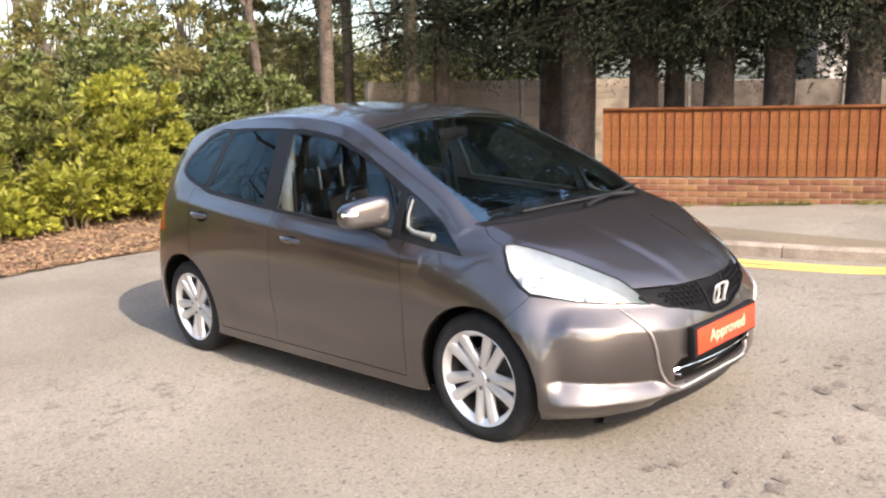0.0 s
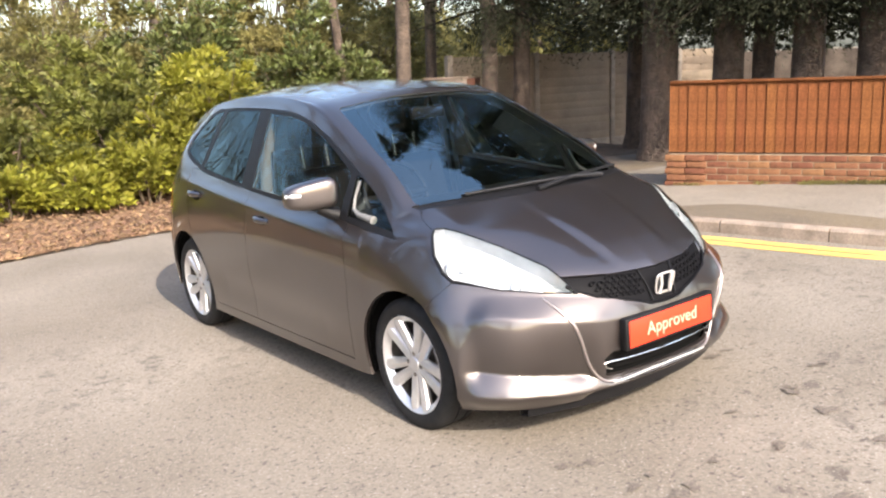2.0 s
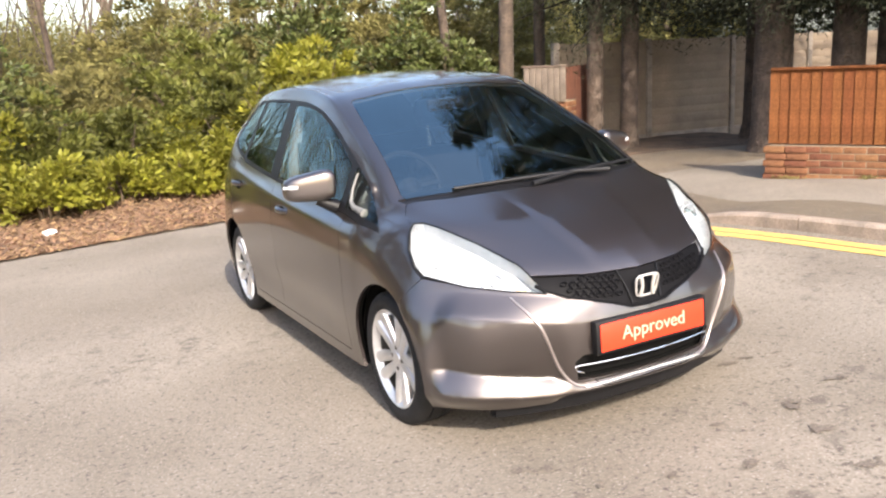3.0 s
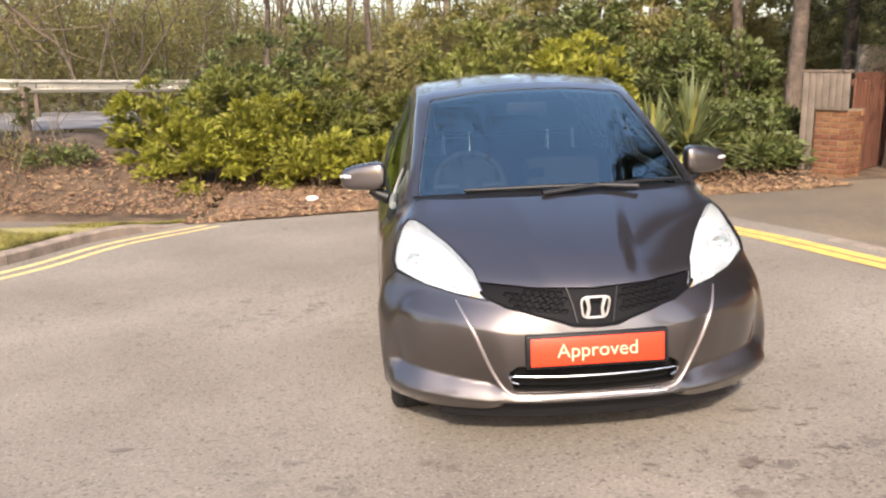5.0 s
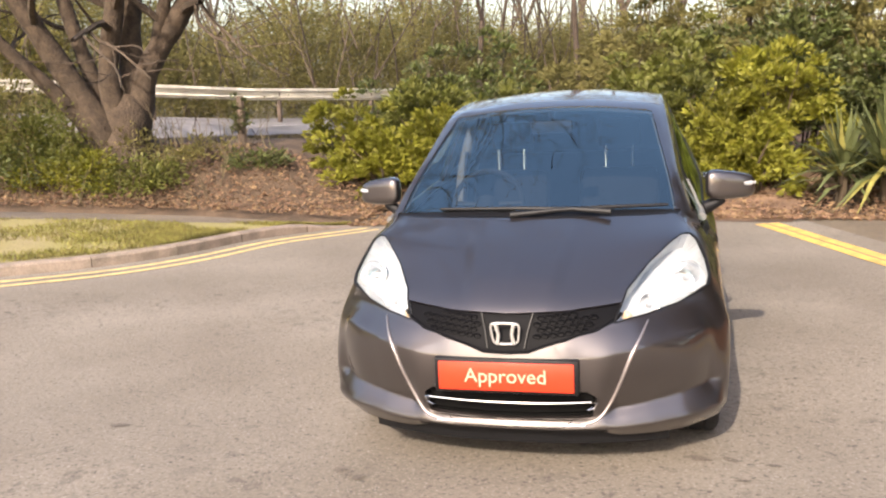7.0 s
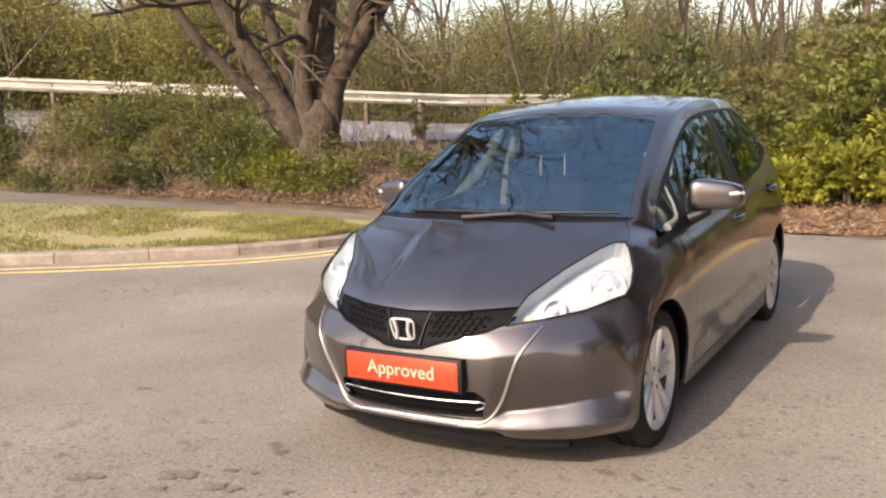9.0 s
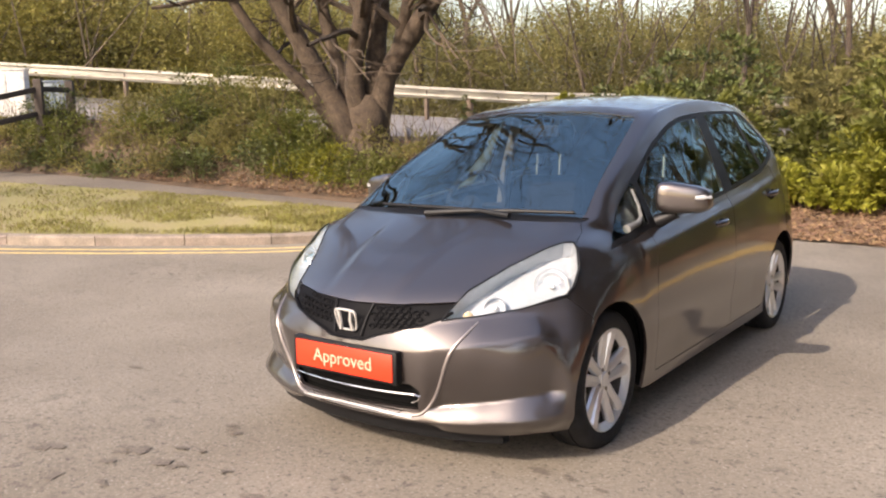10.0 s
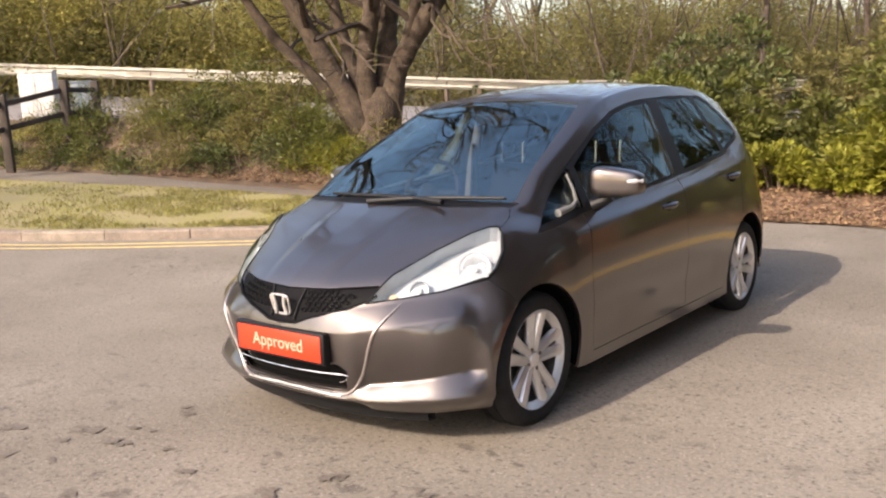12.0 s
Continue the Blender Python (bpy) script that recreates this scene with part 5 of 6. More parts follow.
# scrub on the bank beside the path
BANK = [(-6.5, 6.0, 0.5, 0.4, 0.42, 34, LEAF_MID), (-5.1, 6.6, 0.4, 0.35, 0.3, 22, LEAF_DARK), (-7.45, 5.8, 0.5, 0.4, 0.62, 40, LEAF), (-8.1, 5.75, 0.4, 0.35, 0.45, 30, LEAF)]
BANK += [(-8.0 - 0.85 * k + 0.3 * rng.normal(), 5.9 + 0.4 * rng.normal() - 0.10 * k, 0.7, 0.5, (0.7 + 0.8 * rng.random()) * (1.0 if k < 5 else 0.55), 34, (LEAF_MID, LEAF_DARK, LEAF_OLIVE)[k % 3]) for k in range(9)]
BANK += [(-9.4 - 1.0 * k, 7.6 - 0.25 * k + 0.4 * rng.normal(), 0.8, 0.6, 0.7 + 0.5 * rng.random(), 36, LEAF_OLIVE) for k in range(3)]
BANK += [(-10.0 - 0.75 * k, 5.15 - 0.2 * k + 0.15 * rng.normal(), 0.55, 0.4, 0.3 + 0.35 * rng.random(), 26, (LEAF_DARK, LEAF_OLIVE)[k % 2]) for k in range(8)]
BANK += [(-14.8 + 0.62 * k, float(np.interp(-14.8 + 0.62 * k, FOOT_X, FOOT)) + 0.55 + 0.8 * rng.random(), 0.6, 0.45, 0.28 + 0.3 * rng.random(), 20, (LEAF_OLIVE, LEAF_MID)[k % 2]) for k in range(15)]
BANK += [(-10.9 + 0.62 * k, 6.35 - 0.10 * k + 0.3 * rng.random(), 0.65, 0.5, 1.15 + 0.5 * rng.random(), 46, (LEAF_OLIVE, LEAF_MID, LEAF_OLIVE)[k % 3]) for k in range(5)]
for x, y, rx, ry, h, cl, mt in BANK:
    shrub("bank_shrub", x, y, rx, ry, h, mt, "straggling olive shrub on the leafy bank", cl, 44, 0.068, 0.17, 0.3, group="shrubs on the bank")

# the many-stemmed tree on the bank: stems given as (across, depth, height, radius) from its foot
ACROSS, DEEP = Vector((0.82, 0.57, 0)), Vector((-0.57, 0.82, 0))
tree = empty("tree", pose(-7.36, 6.62, 0.56), "large bare tree with several thick stems on the bank", "tree")


def stem(name, rows, fork, length, depth):
    bm = bmesh.new()
    rows = np.array(rows)
    fine = spline_rows(rows, 4).tolist()
    pts = [ACROSS * r[0] + DEEP * r[1] + Vector((0, 0, r[2])) for r in fine]
    tube(bm, pts, [r[3] * (1 + 0.07 * math.sin(9 * r[2] + 5 * r[0])) for r in fine], 10, cap=False)
    way = (pts[-1] - pts[-3]).normalized()
    for k in range(fork):
        side = Vector(rng.normal(size=3))
        d = (way + 0.5 * (side - way * side.dot(way)).normalized()).normalized()
        branch(bm, pts[-1], d, length, fine[-1][3] * 0.75, depth, 0.11, 0.1, 6)
    for k in range(2 * fork):
        i = int(rng.integers(len(pts) // 2, len(pts) - 1))
        side = Vector(rng.normal(size=3))
        branch(bm, pts[i], way * 0.5 + (side - way * side.dot(way)).normalized(), length * 0.55, fine[i][3] * 0.4, 2, 0.14, 0.1, 5)
    part(name, bm, BARK, tree)


bm = bmesh.new()
tube(bm, [(0, 0, -0.35), (0, 0, -0.05), (0.03, 0.02, 0.25), (0.06, 0.04, 0.55), (0.1, 0.06, 0.8)], [0.60, 0.46, 0.40, 0.34, 0.18], 16, cap=False)
for v in bm.verts:
    v.co += Vector((v.co.x, v.co.y, 0)) * 0.28 * noise.noise(v.co * 2.3)
part("trunk", bm, BARK, tree)
stem("limb", [(-0.28, 0.05, 0.0, 0.19), (-0.55, 0.0, 0.45, 0.135), (-1.05, -0.1, 1.05, 0.105), (-1.75, -0.2, 1.85, 0.085), (-2.4, -0.3, 3.0, 0.07)], 1, 2.3, 3)
stem("limb", [(-0.2, -0.05, 0.05, 0.26), (-0.40, -0.08, 0.55, 0.20), (-0.78, -0.1, 1.25, 0.165), (-1.36, -0.2, 2.4, 0.14), (-2.2, -0.5, 4.3, 0.12)], 4, 3.6, 4)
stem("limb", [(-0.06, -0.1, 0.3, 0.19), (-0.12, -0.15, 1.2, 0.145), (0.08, -0.3, 2.4, 0.14), (0.1, -0.8, 4.8, 0.11)], 4, 3.8, 4)
stem("limb", [(0.14, 0.1, 0.35, 0.22), (0.22, 0.15, 1.45, 0.165), (0.30, 0.3, 2.4, 0.165), (0.5, 0.7, 4.8, 0.13)], 4, 3.8, 4)
stem("limb", [(0.22, 0.0, 0.3, 0.22), (0.42, -0.05, 1.1, 0.165), (0.80, -0.1, 1.72, 0.165), (1.25, -0.3, 2.4, 0.15), (2.3, -0.9, 4.1, 0.11)], 4, 3.6, 4)
stem("limb", [(-0.12, 0.1, 0.3, 0.15), (-0.40, 0.15, 1.2, 0.115), (-0.68, 0.2, 2.4, 0.10), (-0.9, 0.3, 4.4, 0.08)], 3, 3.0, 3)
stem("limb", [(0.5, -0.08, 1.2, 0.13), (0.70, -0.12, 1.9, 0.105), (0.82, -0.2, 2.5, 0.095), (1.2, -0.2, 4.4, 0.07)], 3, 2.8, 3)

# thin trees behind the hedge and the far wood
for x, y, h, r, ln in ((5.08, 7.44, 9.0, 0.115, (0.1, 0)), (5.0, 8.9, 7.0, 0.08, (-0.3, 0)), (6.53, 8.67, 8.0, 0.10, (0.05, 0)), (1.8, 11.5, 7.5, 0.06, (0.2, 0)), (-1.0, 12.5, 7.5, 0.055, (-0.2, 0)), (3.2, 12.0, 7.0, 0.055, (0.1, 0)), (-3.4, 13.5, 7.5, 0.06, (0.2, 0))):
    bare_tree(x, y, h, r, "slender bare tree behind the hedge", 3, 3, ln, fork_at=0.42, spread=0.35, group="bare trees behind the hedge", crown=10, material=DARK_BARK)
for k in range(34):
    a = math.radians(-46 + 4.0 * k + 2.5 * rng.random())
    dist = 21.5 + 7 * rng.random()
    x, y = -1.0 - dist * math.sin(a), -2 + dist * math.cos(a)
    bare_tree(x, y, 8.5 + 2.5 * rng.random(), 0.085 + 0.05 * rng.random(), "bare tree in the far wood", 3, 3, (0.3 * rng.normal(), 0.2), z=0.3, fork_at=0.3, spread=0.4, group="trees of the far wood", crown=34, material=FAR_BARK)


def woodland(name, a0, a1, d0, d1, clumps, per, h0, h1, size, spread, material, label, low=0.0):
    """A belt of scrub round the road, between two bearings and two distances, its height going from h0 to h1."""
    t = rng.random(clumps)
    a = np.radians(a0 + (a1 - a0) * t)
    d = d0 + (d1 - d0) * rng.random(clumps)
    top = (h0 + (h1 - h0) * t) * (0.78 + 0.22 * np.sin(a * 9.0) * np.cos(a * 23.0 + 1.0))
    c = np.stack([-1.0 - d * np.sin(a), -2.0 + d * np.cos(a), low + top * rng.random(clumps) ** 0.85], 1)
    grow = np.repeat(0.55 + 0.9 * rng.random((clumps, 1)), per, 0)
    q = rng.normal(size=(clumps * per, 3)) * np.array([1.5, 1.5, 0.55])
    q[:, 2] -= 0.10 * (q[:, 0] ** 2 + q[:, 1] ** 2)
    p = np.repeat(c, per, 0) + q * spread * grow
    w = rng.normal(size=p.shape) * np.array([1, 1, 0.45]) + np.array([0, 0, 0.1])
    return tagged(leaves(name, p, w, size * (0.6 + 0.8 * rng.random(len(p))), material), label, "woodland", kind="stuff")


woodland("far_scrub", -16, 88, 19.5, 27, 2100, 140, 2.9, 6.4, 0.085, 0.42, LEAF_OLIVE, "olive scrub and budding trees beyond the far road", 0.3)
woodland("far_scrub_dark", -16, 88, 24, 33, 1400, 130, 2.7, 7.0, 0.11, 0.5, FAR_LEAF, "dark evergreen scrub deep in the wood", 0.2)
woodland("edge_scrub", 40, 90, 20.5, 27, 1300, 140, 4.5, 7.5, 0.085, 0.42, LEAF_SPRING, "yellow-olive budding scrub beyond the far road", 0.6)
woodland("near_scrub", 46, 90, 20.3, 23, 700, 120, 4.5, 6.0, 0.085, 0.42, LEAF_SPRING, "bright yellow-green budding scrub behind the crash barrier", 0.8)
woodland("side_scrub", -50, -16, 22, 30, 700, 45, 3.6, 3.6, 0.24, 0.5, LEAF_OLIVE, "yellow-green scrub behind the garden fence", 0.0)
woodland("side_evergreens", -80, -44, 20, 28, 500, 45, 6.5, 6.0, 0.24, 0.5, NEEDLE, "dark evergreens behind the gardens", 1.9)

# twigs of the wood
bm = bmesh.new()
for k in range(620):
    a, d = math.radians(-30 + 115 * rng.random()), 19 + 10 * rng.random()
    p = Vector((-1.0 - d * math.sin(a), -2 + d * math.cos(a), 0.3 + 2.0 * rng.random()))
    v = Vector((rng.normal() * 0.35, rng.normal() * 0.35, 1.0)).normalized()
    ln = 1.8 + 3.6 * rng.random()
    tube(bm, [p, p + v * ln * 0.5 + Vector(rng.normal(size=3)) * 0.1, p + v * ln + Vector(rng.normal(size=3)) * 0.25], [0.03, 0.02, 0.006], 4, cap=False)
tagged(link("twigs", bm, FAR_BARK), "bare brown saplings among the far scrub", "woodland", kind="stuff")

# yuccas
for x, y, n, ln in ((2.62, 6.0, 90, 0.85), (3.1, 6.05, 130, 1.12)):
    z = ground_at(x, y)
    root = empty("yucca", pose(x, y, z), "spiky yucca with sword leaves beside the hedge", "plant", "yuccas")
    for k in range(n):
        a, e = rng.random() * 2 * math.pi, math.radians(-22 + 107 * rng.random() ** 0.8)
        d = Vector((math.cos(a) * math.cos(e), math.sin(a) * math.cos(e), math.sin(e)))
        s = d.cross(Vector((0, 0, 1))).normalized() * 0.032
        l2 = ln * (0.7 + 0.4 * rng.random())
        droop = Vector((0, 0, -0.16 * l2 * math.cos(e)))
        b0 = Vector((0, 0, 0.22 + 0.25 * rng.random()))
        pts = [b0, b0 + d * l2 * 0.5 + Vector((0, 0, 0.02)), b0 + d * l2 + droop]
        u = Vector((0, 0, 0.004))
        raw_mesh("leaf", [pts[0] - s * 0.6, pts[0] + s * 0.6, pts[1] + s, pts[1] - s, pts[2], pts[1] - u], [(0, 1, 2, 5), (0, 5, 3), (3, 5, 4), (5, 2, 4)], YUCCA_OLD if k % 9 == 0 else YUCCA, root)
    bm = bmesh.new()
    tube(bm, [(0, 0, -0.05), (0, 0, 0.4)], [0.07, 0.05], 8)
    part("stem", bm, STEM, root)

# conifers beside the drive and behind the fence: tall trunks under a dark roof of branches
# the last three are added out of view, to darken the flank's reflections
CONIFERS = ((6.31, 6.77, 0.125), (7.05, 6.83, 0.14), (9.3, 6.1, 0.33), (7.6, 4.4, 0.26), (8.0, 3.5, 0.21), (8.5, 3.27, 0.15), (8.05, 2.31, 0.2), (8.3, 1.55, 0.2), (8.3, 0.45, 0.21), (9.0, -1.4, 0.21), (12.5, -4.0, 0.36), (13.5, -6.5, 0.38), (14.5, -9.0, 0.36))
for x, y, r in CONIFERS:
    z = yard_z(x, y)
    root = empty("conifer", pose(x, y, z), "tall dark conifer with a bare lower trunk", "tree", "conifers behind the fence")
    bm = bmesh.new()
    tube(bm, [(0, 0, -0.1), (0, 0, 0.25), (0.03, 0, 2.0), (0, 0.05, 5.5), (0, 0, 11.5), (0, 0, 16.0)], [r * 1.35, r * 1.05, r, r * 0.85, r * 0.5, 0.03], 12)
    part("trunk", bm, DARK_BARK, root)
    bm = bmesh.new()
    cs, ws = [], []
    for k in range(72):
        a, h = rng.random() * 2 * math.pi, 2.4 + 7.2 * rng.random() ** 2.0
        ln = 0.8 + 1.5 * rng.random()
        d = Vector((math.cos(a), math.sin(a), -0.05 - 0.35 * rng.random()))
        end = Vector((0, 0, h)) + d * ln
        tube(bm, [(0, 0, h), Vector((0, 0, h)) + d * ln * 0.5 + Vector((0, 0, 0.06)), end], [0.03, 0.018, 0.006], 4, cap=False)
        for q in range(230):
            f = 0.25 + 0.8 * rng.random()
            c = Vector((0, 0, h)) + d * ln * f + Vector(rng.normal(size=3)) * 0.17 - Vector((0, 0, 0.12 * rng.random()))
            cs.append(c)
            ws.append(Vector((d.x * 0.6, d.y * 0.6, -0.6)) + Vector(rng.normal(size=3)) * 0.5)
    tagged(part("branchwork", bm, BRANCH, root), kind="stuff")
    k = 8500
    low = 4.4 if r < 0.15 else 2.8
    h = low + (16.1 - low) * rng.random(k) ** 1.25
    tier = 0.72 + 0.28 * np.sin(h * 5.2 + x)
    a, rad = rng.random(k) * 2 * math.pi, (1.9 if r < 0.15 else 2.8) * ((1.12 - (h - 2.9) / 14.0) + 0.5 * np.clip((h - 6.5) / 2.5, 0, 1) * np.clip((15 - h) / 4, 0, 1)) * tier * rng.random(k) ** 0.55
    tops = np.stack([rad * np.cos(a), rad * np.sin(a), h - 0.12 * rad], 1)
    leaves("crown", tops, np.stack([np.cos(a), np.sin(a), -0.4 + 0.3 * rng.normal(size=k)], 1), 0.17, NEEDLE, root, 0.28)
    leaves("foliage", np.array(cs), np.array(ws), 0.08, NEEDLE, root, 0.17)

# orange close-board fence on a dwarf brick wall
FA, FB = Vector((5.42, 2.42)), Vector((8.4, -2.8))
run = FB - FA
along = run.normalized()
yaw = math.degrees(math.atan2(along.y, along.x))
WALL_Z = 0.0
wall_m = pose(FA.x, FA.y, WALL_Z, 0, 0, yaw)
L = run.length
wall = empty("wall_dwarf", wall_m, "low red brick wall under the timber fence", "wall", kind="structure")
bm = bmesh.new()
box(bm, (0.02, -0.1015, -0.2), (L, 0.1015, 0.44))
part("mortar", bm, MORTAR, wall)
fence = empty("fence", wall_m, "orange-stained close-board timber fence on the brick wall", "fence")
bm = bmesh.new()
box(bm, (0, -0.04, 1.245), (L, 0.045, 1.275), 0.006)
part("capping_rail", bm, TIMBER, fence)
for z in (0.55, 1.08):
    bm = bmesh.new()
    box(bm, (0, 0.015, z), (L, 0.06, z + 0.07), 0.005)
    part("rail", bm, TIMBER, fence)
bm = bmesh.new()
prof = [(-0.056, -0.011), (0.056, 0.002), (0.056, 0.012), (-0.056, 0.0)]
lo = [bm.verts.new((a, b, 0.455)) for a, b in prof]
hi = [bm.verts.new((a, b, 1.245)) for a, b in prof]
for k in range(4):
    bm.faces.new((lo[k], lo[(k + 1) % 4], hi[(k + 1) % 4], hi[k]))
bm.faces.new(hi)
bm.faces.new(lo[::-1])
board = link("board", bm, TIMBER, fence, smooth=False)
board.location.x = 0.055
for k in range(1, int(L / 0.106)):
    ob = board.copy()
    scene.collection.objects.link(ob)
    ob.location.x = 0.055 + 0.106 * k
    ob.location.y = 0.003 * math.sin(k * 2.3)
for k in range(3):
    bm = bmesh.new()
    box(bm, (k * 1.83 + 0.02, 0.015, 0.45), (k * 1.83 + 0.12, 0.115, 1.24), 0.008)
    part("post", bm, TIMBER, fence)

# brick gate pier and timber panel on the other side of the drive
PIER = pose(5.1, 6.05, -0.12, 0, 0, -54)
pier = empty("gate_pier", PIER, "red brick gate pier beside the drive", "pier", kind="structure")
bm = bmesh.new()
box(bm, (-0.215, -0.215, -0.1), (0.215, 0.215, 0.985))
part("mortar", bm, MORTAR, pier)
end = empty("timber_screen", PIER, "weathered timber boards above the brick pier", "fence")
for k in range(7):
    bm = bmesh.new()
    box(bm, (-0.40 + 0.09 * k, -0.262, 0.12 if k < 2 else 0.985), (-0.315 + 0.09 * k, -0.236, 1.46), 0.004)
    part("board", bm, GREY_TIMBER, end)
bm = bmesh.new()
box(bm, (-0.42, -0.275, 1.46), (0.25, -0.21, 1.49), 0.005)
part("capping", bm, OLD_TIMBER, end)
gate = empty("timber_gate", pose(5.36, 6.22, -0.10, 0, 0, 43), "orange-brown boarded timber gate standing open by the pier", "gate")
for k in range(14):
    bm = bmesh.new()
    box(bm, (0.125 * k, -0.012, 0.08), (0.125 * k + 0.12, 0.012, 1.42), 0.004)
    part("board", bm, SHADED_GATE_TIMBER, gate)
for z in (0.25, 0.75, 1.25):
    bm = bmesh.new()
    box(bm, (0.0, 0.012, z), (1.74, 0.05, z + 0.09), 0.004)
    part("rail", bm, SHADED_GATE_TIMBER, gate)

# dark panel fence with concrete posts along the drive
PANEL_A, PANEL_B = Vector((6.3, 7.82)), Vector((13.9, 7.45))
pv = (PANEL_B - PANEL_A).normalized()
pyaw = math.degrees(math.atan2(pv.y, pv.x))
panels = empty("panel_fence", pose(PANEL_A.x, PANEL_A.y, -0.15, 0, 0, pyaw), "dark weathered panel fence with concrete posts", "fence")
for k in range(5):
    bm = bmesh.new()
    box(bm, (1.9 * k - 0.055, -0.055, -0.1), (1.9 * k + 0.055, 0.055, 1.84), 0.012)
    part("concrete_post", bm, CONCRETE, panels, "grey concrete post")
    if k < 4:
        bm = bmesh.new()
        box(bm, (1.9 * k + 0.06, -0.03, -0.1), (1.9 * k + 1.84, 0.02, 0.18), 0.006)
        part("gravel_board", bm, CONCRETE, panels)
        for q in range(11):
            bm = bmesh.new()
            box(bm, (1.9 * k + 0.06, -0.022 - 0.008 * (q % 2), 0.18 + 0.147 * q), (1.9 * k + 1.84, 0.012, 0.18 + 0.147 * (q + 1) + 0.012), 0.003)
            part("slat", bm, PANEL_BOARD, panels)

# pale garden fence and a rendered house far behind the conifers
pale = empty("garden_fence", pose(12.0, 11.0, 0.0, 0, 0, -48), "pale timber garden fence far behind the conifers", "fence")
for k in range(9):
    bm = bmesh.new()
    box(bm, (1.8 * k, -0.02, 0), (1.8 * k + 1.72, 0.02, 1.55), 0.005)
    part("panel", bm, GREY_TIMBER, pale)
    bm = bmesh.new()
    box(bm, (1.8 * k - 0.08, -0.04, 0), (1.8 * k, 0.04, 1.7), 0.01)
    part("post", bm, CONCRETE, pale)
house = empty("house", pose(20.5, 5.5, 0.0, 0, 0, -40), "pale rendered house wall beyond the gardens", "house")
bm = bmesh.new()
box(bm, (-0.6, -0.1, 0), (0.6, 3.0, 4.5), 0.02)
part("wall", bm, RENDERED, house)
bm = bmesh.new()
box(bm, (0.62, -0.15, 0.5), (1.1, 0.1, 2.6), 0.01)
part("door", bm, mat("dark_red_door", (0.10, 0.03, 0.03), 0.5), house)

# far road with its crash barrier
RAIL_A, RAIL_B, RAIL_C = Vector((-24.5, 1.4, 2.65)), Vector((-8.9, 14.3, 1.25)), Vector((-3.0, 19.5, 1.0))
fr = [RAIL_A, RAIL_A.lerp(RAIL_B, 0.5), RAIL_B, RAIL_C]
side = Vector((0.643, -0.766, 0))
verts = []
for k, p in enumerate(fr):
    for w, dz in ((-1.5, 0.78), (3.6, 0.86 if k > 1 else 1.35)):
        verts.append((p.x + side.x * w, p.y + side.y * w, p.z - dz))
tagged(raw_mesh("far_road", verts, [(2 * k, 2 * k + 1, 2 * k + 3, 2 * k + 2) for k in range(3)], FAR_ROAD), "grey far road beyond the bank", "road", kind="structure")
verts = []
for k, p in enumerate(fr[2:]):
    for w in (1.5, 1.62):
        verts.append((p.x + side.x * w, p.y + side.y * w, p.z - 0.80))
tagged(raw_mesh("edge_line", verts, [(0, 1, 3, 2)], WHITE_LINE), "white edge line on the far road", "road marking", kind="structure")
barrier = empty("crash_barrier", Matrix(), "pale galvanised crash barrier along the far road", "barrier")
for p, q in zip(fr, fr[1:]):
    d = (q - p).normalized()
    up = Vector((0, 0, 1))
    bm = bmesh.new()
    prof = [(0.0, 0.0), (0.04, -0.06), (0.0, -0.10), (0.0, -0.18), (0.04, -0.22), (0.0, -0.28)]
    r0 = [bm.verts.new(p + side * a + up * b) for a, b in prof]
    r1 = [bm.verts.new(q + side * a + up * b) for a, b in prof]
    for k in range(5):
        bm.faces.new((r0[k], r1[k], r1[k + 1], r0[k + 1]))
    bmesh.ops.solidify(bm, geom=bm.faces[:], thickness=0.01)
    part("beam", bm, RAIL, barrier)
    for k in range(int((q - p).length / 2.4)):
        c = p + d * (0.6 + 2.4 * k) - side * 0.05
        bm = bmesh.new()
        box(bm, (c.x - 0.04, c.y - 0.04, c.z - 0.95), (c.x + 0.05, c.y + 0.05, c.z - 0.02), 0.006)
        part("post", bm, OLD_TIMBER, barrier)

# weathered post-and-rail fence at the top of the bank
prf = empty("post_and_rail_fence", Matrix(), "dark weathered post-and-rail fence on the bank", "fence")
posts = [Vector((-12.9, 2.2, 0.33)), Vector((-13.5, 3.3, 0.42)), Vector((-13.5, 4.5, 0.64)), Vector((-14.1, 5.5, 0.6))]
for p in posts:
    bm = bmesh.new()
    box(bm, (-0.075, -0.06, -0.5), (0.075, 0.06, 1.05), 0.012, Matrix.Translation(p) @ pose(0, 0, 0, 0, 0, 40))
    part("post", bm, DARK_TIMBER, prf)
for p, q in zip(posts, posts[1:]):
    for z in (0.42, 0.86):
        bm = bmesh.new()
        m = look(p + Vector((0, 0, z)), q + Vector((0, 0, z)))
        box(bm, (-0.02, -0.05, -(q - p).length), (0.02, 0.05, 0), 0.006, m)
        part("rail", bm, DARK_TIMBER, prf)

